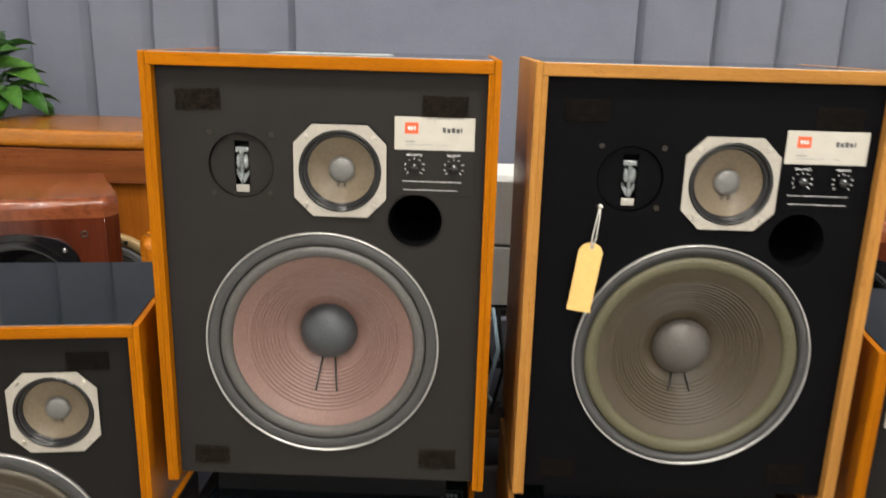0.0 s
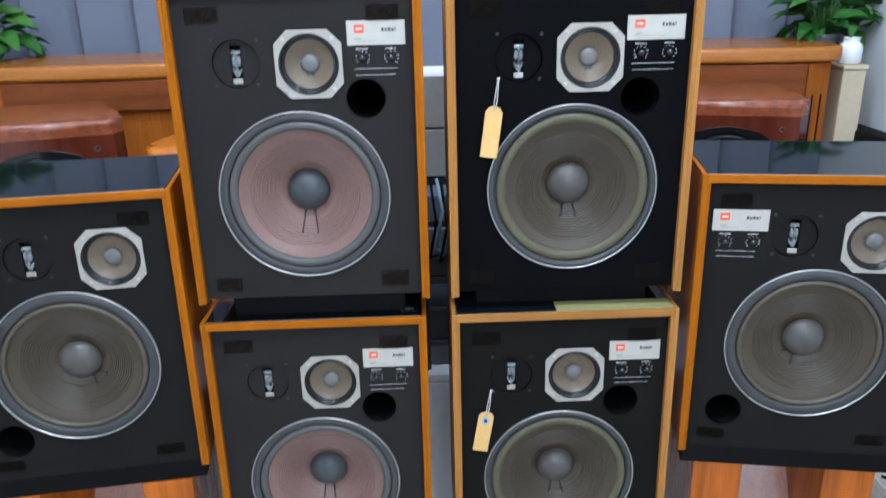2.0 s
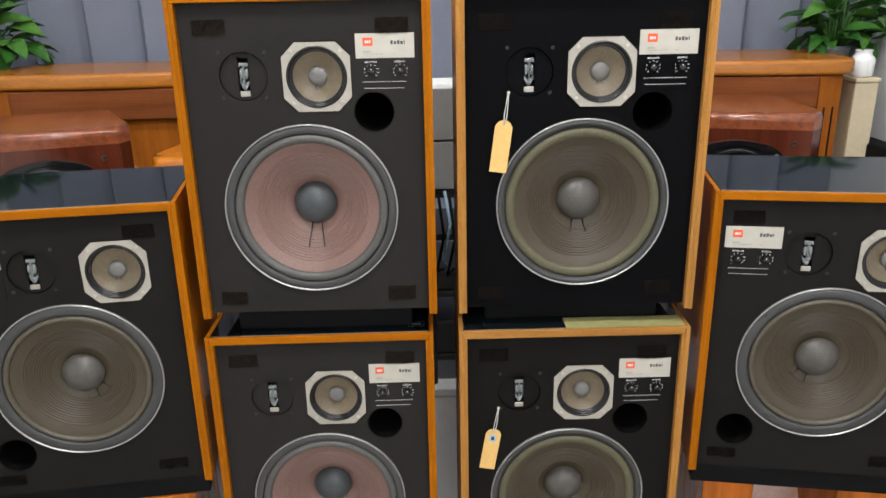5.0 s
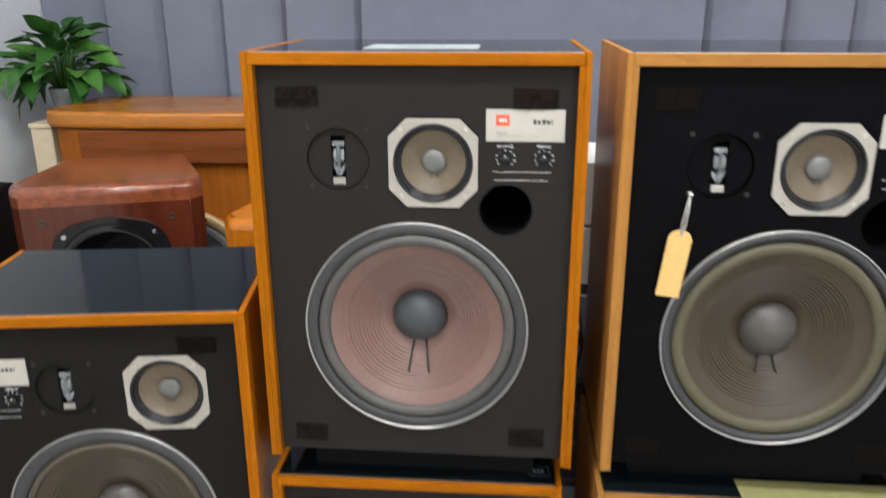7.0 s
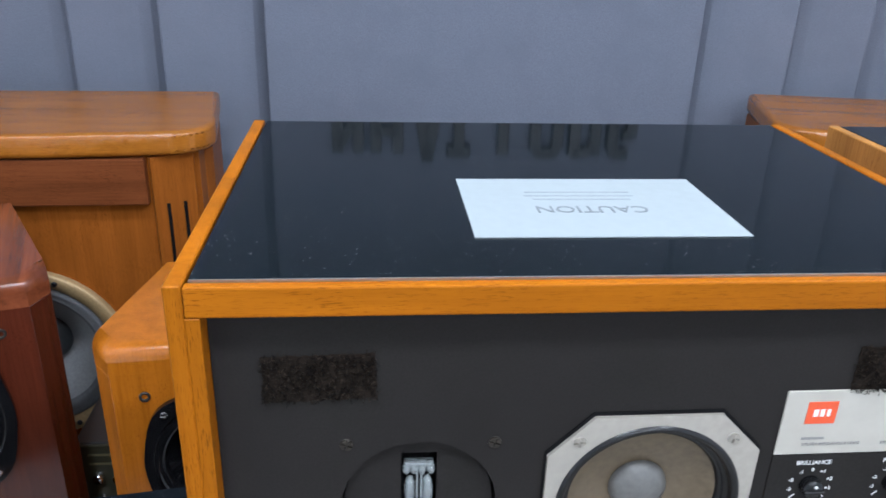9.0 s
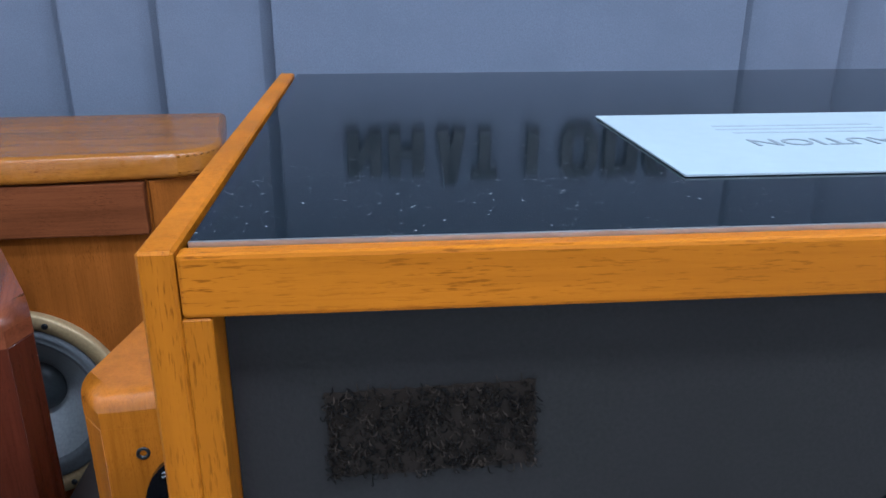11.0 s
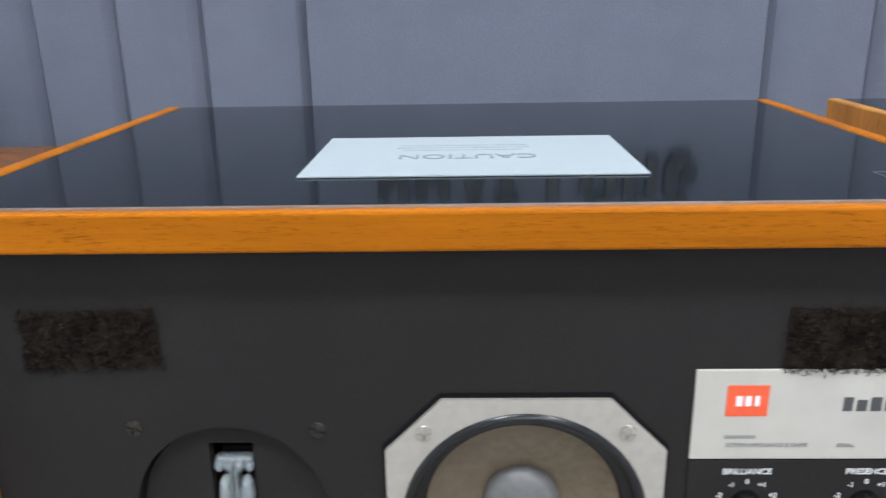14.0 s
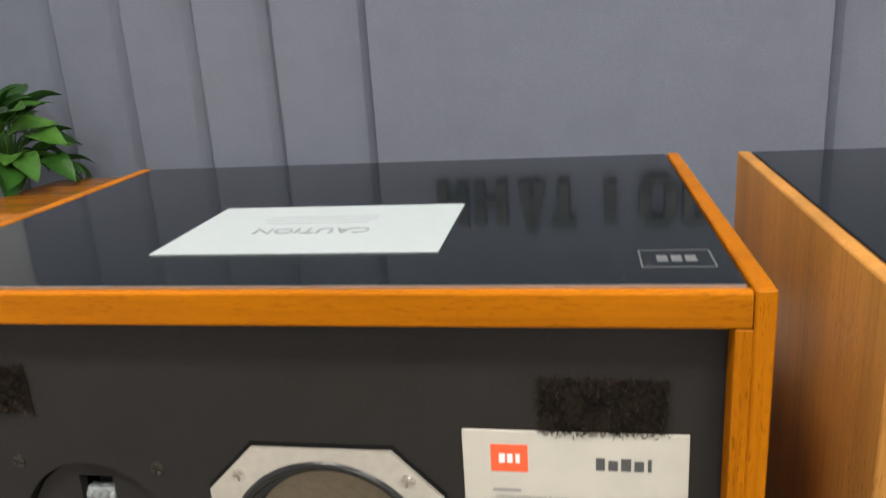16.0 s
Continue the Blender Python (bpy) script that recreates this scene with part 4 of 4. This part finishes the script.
def tall_cabinet(m, label):
    """A large cherry floor speaker: bowed top, rails, canted corners with slots and a big driver."""
    o = thing("floor_speaker", m, label, "speaker", "large cherry floor speakers")
    w, d, h, cant = 0.79, 0.41, 1.098, 0.11
    body = [(-w / 2 + 0.02, d), (w / 2 - 0.02, d), (w / 2, 0.16), (w / 2 - 0.012, 0.125), (-w / 2 + 0.012, 0.125), (-w / 2, 0.16)]
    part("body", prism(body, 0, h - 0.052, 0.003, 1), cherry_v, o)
    cz = h - 0.50
    part("front_board", holed(w - 2 * cant + 0.02, h - 0.053, [(0, cz, 0.178)], -w / 2 + cant - 0.01, 0, 0.025, 0.0995), cherry_v, o, "orange-brown front panel")
    for sx in (-1, 1):
        k = prism([(sx * (w / 2 - 0.0125), 0.1245), (sx * (w / 2 - 0.016), 0.08), (sx * (w / 2 - cant), 0.030), (sx * (w / 2 - cant), 0.1245)], 0, h - 0.053)
        part("corner_block", k, cherry_v, o)
    arc = [(-w / 2 + 0.015, d + 0.002), (w / 2 - 0.015, d + 0.002), (w / 2 + 0.02, 0.10)]
    xe = w / 2 - 0.055
    ye = 0.022 - 0.032 * math.cos(xe / (w / 2 + 0.02) * math.pi / 2)
    bend = [((1 - q) ** 2 * (w / 2 + 0.02) + 2 * q * (1 - q) * (w / 2 + 0.014) + q * q * xe, (1 - q) ** 2 * 0.10 + 2 * q * (1 - q) * 0.030 + q * q * ye) for q in [0.15 + 0.12 * k for k in range(7)]]
    arc += bend
    arc += [(x, 0.022 - 0.032 * math.cos(x / (w / 2 + 0.02) * math.pi / 2)) for x in [xe * (1 - 2 * k / 20) for k in range(21)]]
    arc += [(-a, b) for a, b in bend[::-1]]
    arc += [(-w / 2 - 0.02, 0.10)]
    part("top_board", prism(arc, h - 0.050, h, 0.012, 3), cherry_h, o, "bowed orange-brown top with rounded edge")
    for sx in (-1, 1):
        st = box(-0.044, 0.044, 0, 0.022, 0.03, h - 0.053, 0.002)
        st.transform(Matrix.Translation((sx * (w / 2 - 0.062), 0.034, 0)) @ Matrix.Rotation(sx * 0.42, 4, "Z"))
        stile = part("corner_stile", st, cherry_v, o)
        for k in (-0.016, 0.018):
            sl = box(k - 0.004, k + 0.004, -0.001, 0.004, h - 0.42, h - 0.155, 0.0015)
            sl.transform(Matrix.Translation((sx * (w / 2 - 0.062), 0.034, 0)) @ Matrix.Rotation(sx * 0.42, 4, "Z"))
            part("slot", sl, flat_black, stile, "dark upright slot")
    part("upper_rail", box(-w / 2 + cant, w / 2 - cant, 0.001, 0.026, h - 0.150, h - 0.053, 0.003), rail_wood, o, "darker upper rail")
    part("lower_rail", box(-w / 2 + cant, w / 2 - cant, 0.001, 0.026, 0.03, 0.13, 0.003), rail_wood, o)
    u = part("driver", lathe([(0.205, 0.0255), (0.205, 0.010), (0.200, 0.006), (0.176, 0.008), (0.172, 0.018)], 64, (0, cz)), gold_ring, o, "gold cast ring of the large driver")
    part("surround", lathe([(0.173, 0.018), (0.165, 0.008), (0.155, 0.018), (0.149, 0.012), (0.142, 0.022), (0.136, 0.026)], 64, (0, cz)), cloth_surround, u, "pleated grey cloth surround")
    part("cone", lathe([(0.136, 0.026), (0.118, 0.042), (0.08, 0.078), (0.055, 0.098)], 64, (0, cz)), grey_cone, u, "grey paper cone")
    part("dust_cap", lathe([(0.057, 0.097), (0.05, 0.082), (0.03, 0.072), (0, 0.068)], 40, (0, cz)), cap_dark, u)
    for k in range(8):
        a = math.pi / 8 + k * math.pi / 4
        part("bolt", lathe([(0, 0.003), (0.006, 0.004), (0.006, 0.01)], 10, (0.189 * math.cos(a), cz + 0.189 * math.sin(a))), black_metal, u)
    part("foot_board", box(-w / 2 + 0.03, w / 2 - 0.03, 0.05, d - 0.02, -0.03, 0.0, 0.003), flat_black, o)
    return o


bigL = tall_cabinet(pose(-1.005, 2.155, FLOOR + 0.03, 0, 0, 2), "large cherry wood floor speaker with a plant on top")
bigR = copy_thing(bigL, pose(1.056, 2.165, FLOOR + 0.03, 0, 0, -9))


def tapered_speaker(m, w, wb, d, h, body_mat, top_mat, label, frame_r):
    """A lacquered floor speaker: narrower behind, soft top edge, chamfered corners, a black driver."""
    o = thing("tapered_speaker", m, label, "speaker", "lacquered tapered speakers")
    c = 0.028
    pts = [(-w / 2 + c, 0), (w / 2 - c, 0), (w / 2, c * 1.5), (wb / 2, d), (-wb / 2, d), (-w / 2, c * 1.5)]
    back = [(w / 2 - 0.022, 0.0905), (wb / 2, d), (-wb / 2, d), (-w / 2 + 0.022, 0.0905)]
    part("body", prism(back, 0, h - 0.045), body_mat, o)
    cz = h - 0.075 - frame_r
    R = frame_r
    part("front_board", holed(w - 2 * c, h - 0.045, [(0, cz, R * 0.93)], -w / 2 + c, 0, 0, 0.09), body_mat, o)
    for sx in (-1, 1):
        part("corner_post", prism([(sx * (w / 2 - c), 0), (sx * w / 2, c * 1.5), (sx * (w / 2 - 0.0215), 0.09), (sx * (w / 2 - c), 0.09)], 0, h - 0.045, 0.0015, 1), body_mat, o)
    bm = prism(pts, h - 0.0448, h)
    tops = [e for e in bm.edges if all(v.co.z > h - 0.01 for v in e.verts) and max(v.co.y for v in e.verts) < d * 0.3]
    done = bmesh.ops.bevel(bm, geom=tops, offset=0.022, segments=6, profile=0.55, affect="EDGES")
    for f in done["faces"]:
        f.smooth = True
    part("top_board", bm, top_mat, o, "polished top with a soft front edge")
    bm = bmesh.new()
    edges = []
    outer = []
    for k in range(64):
        a = 2 * math.pi * k / 64
        q = R * (1.0 + 0.10 * abs(math.sin(2 * a)) ** 4)
        outer.append((q * math.cos(a), q * math.sin(a)))
    for lp in (outer, [(R * 0.9 * math.cos(2 * math.pi * k / 64), R * 0.9 * math.sin(2 * math.pi * k / 64)) for k in range(64)]):
        vs = [bm.verts.new((a, -0.010, cz + b)) for a, b in lp]
        edges += [bm.edges.new((vs[i], vs[(i + 1) % len(vs)])) for i in range(len(vs))]
    bmesh.ops.triangle_fill(bm, use_beauty=True, edges=edges, normal=(0, -1, 0))
    got = bmesh.ops.extrude_face_region(bm, geom=bm.faces[:])
    bmesh.ops.translate(bm, vec=(0, 0.0105, 0), verts=[v for v in got["geom"] if isinstance(v, bmesh.types.BMVert)])
    bmesh.ops.recalc_face_normals(bm, faces=bm.faces[:])
    u = part("driver", bm, glossy_rubber, o, "glossy black driver with a plastic frame")
    part("surround", lathe([(R * 0.90, -0.010), (R * 0.875, -0.006), (R * 0.82, -0.016), (R * 0.76, -0.012), (R * 0.73, 0.0)], 64, (0, cz)), glossy_rubber, u)
    part("cone", lathe([(R * 0.73, 0.0), (R * 0.55, 0.025), (R * 0.36, 0.048), (R * 0.30, 0.054)], 64, (0, cz)), glossy_cone, u)
    part("phase_plug", lathe([(R * 0.31, 0.053), (R * 0.24, 0.050), (R * 0.16, 0.040), (R * 0.09, 0.034), (R * 0.06, 0.036), (0, 0.036)], 48, (0, cz)), black_metal, u)
    for k in range(4):
        a = math.pi / 4 + k * math.pi / 2
        part("bolt", screw_head(R * 1.0 * math.cos(a), cz + R * 1.0 * math.sin(a), -0.010, 0.006), chrome, u)
    for sx in (-1, 1):
        part("grille_socket", lathe([(0.0085, 0.0005), (0.008, -0.0025), (0.005, -0.002), (0.004, 0.0005)], 20, (sx * (w / 2 - 0.072), h - 0.082)), screw_dark, o, "small metal grille socket")
    part("foot_board", box(-w / 2 + 0.05, w / 2 - 0.05, 0.04, d - 0.03, -0.02, 0.0, 0.002), flat_black, o)
    return o


glossy_rubber = plain("glossy_black_rubber", (0.008, 0.008, 0.009), 0.09, 0, 80, 0.2, 0.02)
glossy_cone = plain("glossy_black_cone", (0.006, 0.006, 0.007), 0.10, 0, 80, 0.2, 0.02)
tapered_speaker(pose(-0.951, 1.643, FLOOR + 0.02, 0, 0, 18), 0.43, 0.29, 0.36, 1.013, mahogany, mahogany_lit_top, "dark red lacquered floor speaker with a black driver", 0.142)
tapered_speaker(pose(0.932, 1.716, FLOOR + 0.02, 0, 0, -15), 0.43, 0.29, 0.36, 1.013, mahogany, mahogany_lit_top, "dark red lacquered floor speaker with a black driver", 0.142)
tapered_speaker(pose(-0.488, 1.635, FLOOR + 0.02, 0, 0, 6), 0.37, 0.22, 0.30, 0.940, honey, honey, "honey lacquered floor speaker behind the stack", 0.125)

dev = thing("power_conditioner", pose(-0.735, 1.83, FLOOR), "dark green-grey device with small chrome knobs", "device")
part("case", box(-0.075, 0.075, 0.006, 0.20, 0.004, 0.640, 0.004), frame_grey, dev)
panel = part("front_panel", box(-0.074, 0.074, 0, 0.0058, 0.006, 0.638, 0.002), device_green, dev, "olive front panel with pale print")
for kz in (0.57, 0.52, 0.47):
    for kx in (-0.035, 0.0, 0.035):
        part("knob", lathe([(0.010, 0.0), (0.010, -0.012), (0.007, -0.015), (0, -0.015)], 20, (kx, kz)), chrome, panel, "small chrome knob")
for kz in (0.615, 0.595):
    part("print_line", box(-0.05, 0.05, -0.0004, 0.0002, kz, kz + 0.005), olive_print, panel)
for sx in (-0.055, 0.055):
    for yy in (0.03, 0.17):
        part("foot", box(sx - 0.01, sx + 0.01, yy - 0.01, yy + 0.01, 0, 0.0038), black_rubber, dev)

# white cabinet and the equipment rack on it
cab = thing("low_cabinet", pose(0, 0, 0), "long low white lacquered cabinet behind the speakers", "cabinet")
part("body", box(-1.30, 0.98, 1.312, 1.56, FLOOR, 0.39, 0.003), lacquer_white, cab)
for k in range(4):
    x0 = -1.297 + k * 0.569
    part("door", box(x0, x0 + 0.565, 1.292, 1.3115, FLOOR + 0.012, 0.385, 0.003), lacquer_white, cab)
part("cabinet_top", box(-1.31, 0.99, 1.288, 1.565, 0.3905, 0.41, 0.003), lacquer_white, cab)

rack = thing("equipment_rack", pose(0, 0, 0), "black hi-fi rack with chrome posts", "rack")
for sx in (-0.145, 0.345):
    for yy in (1.345, 1.54):
        post = part("post", tube([(sx, yy, 0.4105), (sx, yy, 1.04)], 0.011, 12), black_metal, rack)
        for zz in (0.455, 0.625, 0.765, 0.895):
            part("collar", turned([(0.0115, zz), (0.016, zz + 0.003), (0.016, zz + 0.019), (0.0115, zz + 0.022)], 16, (sx, yy)), chrome, post)
for zz in (0.465, 0.635, 0.78, 0.884):
    part("shelf", box(-0.16, 0.36, 1.335, 1.555, zz, zz + 0.016, 0.002), black_metal, rack)
solid("cable_post", tube([(0.071, 1.322, 0.4105), (0.071, 1.322, 0.62), (0.071, 1.322, 0.95)], 0.010, 12), black_metal, "slim black upright post", "post")


def amplifier(z, h, label):
    o = thing("amplifier", pose(0.10, 1.338, z), label, "amplifier", "cream amplifiers on the rack")
    part("case", box(-0.215, 0.215, 0.008, 0.215, 0.006, h, 0.003), amp_cream, o)
    part("faceplate", box(-0.22, 0.22, 0, 0.0078, 0.004, h + 0.002, 0.002), amp_cream, o)
    part("knob", lathe([(0.020, 0), (0.020, -0.018), (0.017, -0.021), (0, -0.021)], 32, (-0.135, h * 0.55)), amp_cream, o, "large round knob")
    for k in (-0.07, -0.045, 0.06, 0.10):
        part("button", lathe([(0.006, 0), (0.006, -0.006), (0, -0.006)], 16, (k, h * 0.35)), steel, o)
    for sx in (-0.17, 0.17):
        for yy in (0.04, 0.19):
            part("foot", box(sx - 0.015, sx + 0.015, yy - 0.015, yy + 0.015, 0, 0.0058), black_rubber, o)


amplifier(0.9005, 0.112, "cream amplifier on the rack shelf")
amplifier(1.0155, 0.118, "cream amplifier stacked on another")
part_box = thing("media_player", pose(0.10, 1.34, 0.6515), "slim dark player with a silver edge", "player")
part("case", box(-0.215, 0.215, 0.004, 0.21, 0.0, 0.055, 0.003), black_metal, part_box)
part("trim", box(-0.215, 0.215, 0.0, 0.0038, 0.046, 0.053, 0.001), frame_grey, part_box)
box2 = thing("power_amplifier", pose(0.10, 1.34, 0.4815), "dark power amplifier with a silver edge", "amplifier")
part("case", box(-0.215, 0.215, 0.004, 0.21, 0.0, 0.09, 0.003), black_metal, box2)
part("trim", box(-0.215, 0.215, 0.0, 0.0038, 0.08, 0.088, 0.001), frame_grey, box2)
for k, (xa, zz) in enumerate(((0.09, 0.80), (0.105, 0.83), (0.115, 0.79))):
    solid("cable", tube([(xa, 1.332, 0.902), (xa + 0.012, 1.305, zz), (xa - 0.006, 1.312, zz - 0.09), (xa + 0.01, 1.335, 0.709)], 0.0035, 8), (flat_black, sticker_blue, flat_black)[k], ("black signal cable hanging in a loop", "pale blue signal cable hanging in a loop", "black signal cable hanging in a loop")[k], "cable")


def leaf_mesh(length, width, droop, seed):
    rng = random.Random(seed)
    bm = bmesh.new()
    rows = []
    n = 9
    for k in range(n):
        f = k / (n - 1)
        half = width / 2 * (math.sin(math.pi * min(1, f * 1.02)) ** 0.75) * (1.12 - 0.45 * f)
        y = length * (f - droop * 0.22 * f * f)
        z = -droop * length * f * f * 0.75 + 0.004 * math.sin(f * 9 + seed)
        half = max(half, 0.0006)
        rows.append([bm.verts.new((-half, y, z + half * 0.35)), bm.verts.new((-half * 0.5, y, z + half * 0.12)), bm.verts.new((0, y, z)), bm.verts.new((half * 0.5, y, z + half * 0.12)), bm.verts.new((half, y, z + half * 0.35 + rng.uniform(-1, 1) * 0.002))])
    for a, b in zip(rows, rows[1:]):
        for k in range(4):
            f = bm.faces.new((a[k], a[k + 1], b[k + 1], b[k]))
            f.smooth = True
    me = mesh_of("leaf", bm, leaf_mat)
    return me


def plant(m, label, seed, spread, count=80):
    o = thing("potted_plant", m, label, "plant", "leafy pot plants")
    part("pot", turned([(0, 0), (0.038, 0), (0.043, 0.004), (0.054, 0.072), (0.059, 0.088), (0.055, 0.09), (0.051, 0.076), (0, 0.076)], 40), ceramic, o, "grey glazed round pot")
    part("soil", turned([(0, 0.0775), (0.050, 0.0775), (0.050, 0.0765)], 24), soil, o)
    rng = random.Random(seed)
    kinds = [leaf_mesh(L, wd, dr, k) for k, (L, wd, dr) in enumerate(((0.155, 0.072, 0.45), (0.135, 0.064, 0.3), (0.165, 0.074, 0.65), (0.115, 0.056, 0.2), (0.145, 0.074, 0.5)))]
    for k in range(count):
        a = rng.uniform(0, 2 * math.pi)
        up = rng.random()
        reach = spread * math.sqrt(max(0.02, 1 - up * up)) * rng.uniform(0.35, 0.72)
        lift = 0.015 + 0.15 * up * rng.uniform(0.75, 1.1)
        foot = Vector((0.02 * math.cos(a), 0.02 * math.sin(a), 0.078))
        tip = Vector((reach * math.cos(a), reach * math.sin(a), 0.085 + lift))
        midp = (foot + tip) / 2 + Vector((0, 0, 0.03))
        part("stem", tube([foot, midp * 0.5 + (foot + tip) * 0.25, midp * 0.6 + tip * 0.4, tip], 0.0022, 5), leaf_mat, o)
        lf = new("leaf", rng.choice(kinds))
        lf.parent = o
        s = rng.uniform(0.75, 1.15)
        lf.matrix_basis = Matrix.Translation(tip) @ Matrix.Rotation(a - math.pi / 2 + rng.uniform(-0.7, 0.7), 4, "Z") @ Matrix.Rotation(radians(-12 + 55 * up + rng.uniform(-18, 18)), 4, "X") @ Matrix.Rotation(rng.uniform(-0.6, 0.6), 4, "Y") @ Matrix.Scale(s, 4)
    return o


plant(pose(-1.490, 2.47, 1.0455), "leafy green pot plant on a beige stand", 4, 0.17, 78)
plant(pose(1.540, 2.46, 1.0255), "leafy green pot plant on a beige stand", 9, 0.155, 66)

col = thing("plant_stand", pose(1.553, 2.37, FLOOR), "beige painted square plant stand", "stand")
part("column", box(-0.040, 0.040, -0.145, 0.145, 0, 1.04, 0.004), beige, col)
part("cap", box(-0.043, 0.043, -0.15, 0.15, 1.0405, 1.055, 0.003), beige, col)
solid("vase", turned([(0, 0), (0.032, 0), (0.037, 0.006), (0.039, 0.052), (0.034, 0.066), (0.026, 0.072), (0.026, 0.084), (0.029, 0.088), (0.022, 0.088), (0.020, 0.075), (0, 0.074)], 32), lacquer_white, "small white ceramic jar with a narrow neck", "vase", pose(1.550, 2.27, FLOOR + 1.0555))
col2 = thing("plant_stand", pose(-1.490, 2.41, FLOOR), "beige painted square plant stand", "stand")
part("column", box(-0.018, 0.052, -0.15, 0.15, 0, 1.06, 0.004), beige, col2)
part("cap", box(-0.021, 0.055, -0.155, 0.155, 1.0605, 1.075, 0.003), beige, col2)

case = thing("flat_case", pose(1.62, 2.36, FLOOR, 0, 0, -88), "flat black padded case leaning by the wall", "case")
part("shell", box(0, 1.0, -0.04, 0.04, 0, 0.835, 0.012), flat_black, case)
part("zip_band", box(0.01, 0.99, -0.043, 0.043, 0.40, 0.41), black_rubber, case)
case2 = thing("flat_case", pose(-1.58, 1.40, FLOOR, 0, 0, 84), "flat black padded case leaning by the wall", "case")
part("shell", box(0, 0.7, -0.04, 0.04, 0, 0.93, 0.012), flat_black, case2)
bx = thing("cardboard_box", pose(1.42, 1.56, FLOOR, 0, 0, -12), "brown cardboard box on the floor", "box")
part("walls", box(-0.12, 0.12, -0.10, 0.10, 0, 0.16, 0.002), kraft, bx)
part("tape", box(-0.025, 0.025, -0.101, 0.101, 0.1595, 0.161), beige, bx)
solid("woven_bag", box(-0.13, 0.13, -0.10, 0.10, 0, 0.10, 0.03, 4), blue_weave, "blue woven cloth bag on the floor", "bag", pose(1.52, 1.24, FLOOR, 0, 0, 15))
solid("floor_cable", tube([(1.35, 1.40, FLOOR + 0.005), (1.42, 1.33, FLOOR + 0.005), (1.50, 1.36, FLOOR + 0.005), (1.60, 1.28, FLOOR + 0.005)], 0.0045, 8), flat_black, "black cable lying on the floor", "cable")

# ---- floor of separate planks ----
floor = solid("floor", box(XL - 0.1, XR + 0.1, -FRONT - 0.1, 0.18, FLOOR - 0.1, FLOOR - 0.006), flat_black, "grey-washed wooden plank floor", "floor", ROOM, kind="structure")
rng = random.Random(5)
plank_w, plank_l = 0.155, 1.2
bm = box(0.0012, plank_w - 0.0012, 0.0012, plank_l - 0.0012, -0.008, 0.0, 0.0012, 1)
plank_me = mesh_of("plank", bm, plank_mat)
for i in range(int((XR - XL) / plank_w) + 1):
    shift = rng.uniform(0, plank_l)
    for k in range(-1, 5):
        y0 = -FRONT - 0.05 + shift + k * plank_l
        a, b = max(y0, -FRONT + 0.004), min(y0 + plank_l, 0.075)
        if b - a < 0.05:
            continue
        o = new("plank", plank_me)
        o.parent = floor
        o.matrix_basis = pose(XL + i * plank_w, a, FLOOR) @ Matrix.Diagonal((1, (b - a) / plank_l, 1, 1))
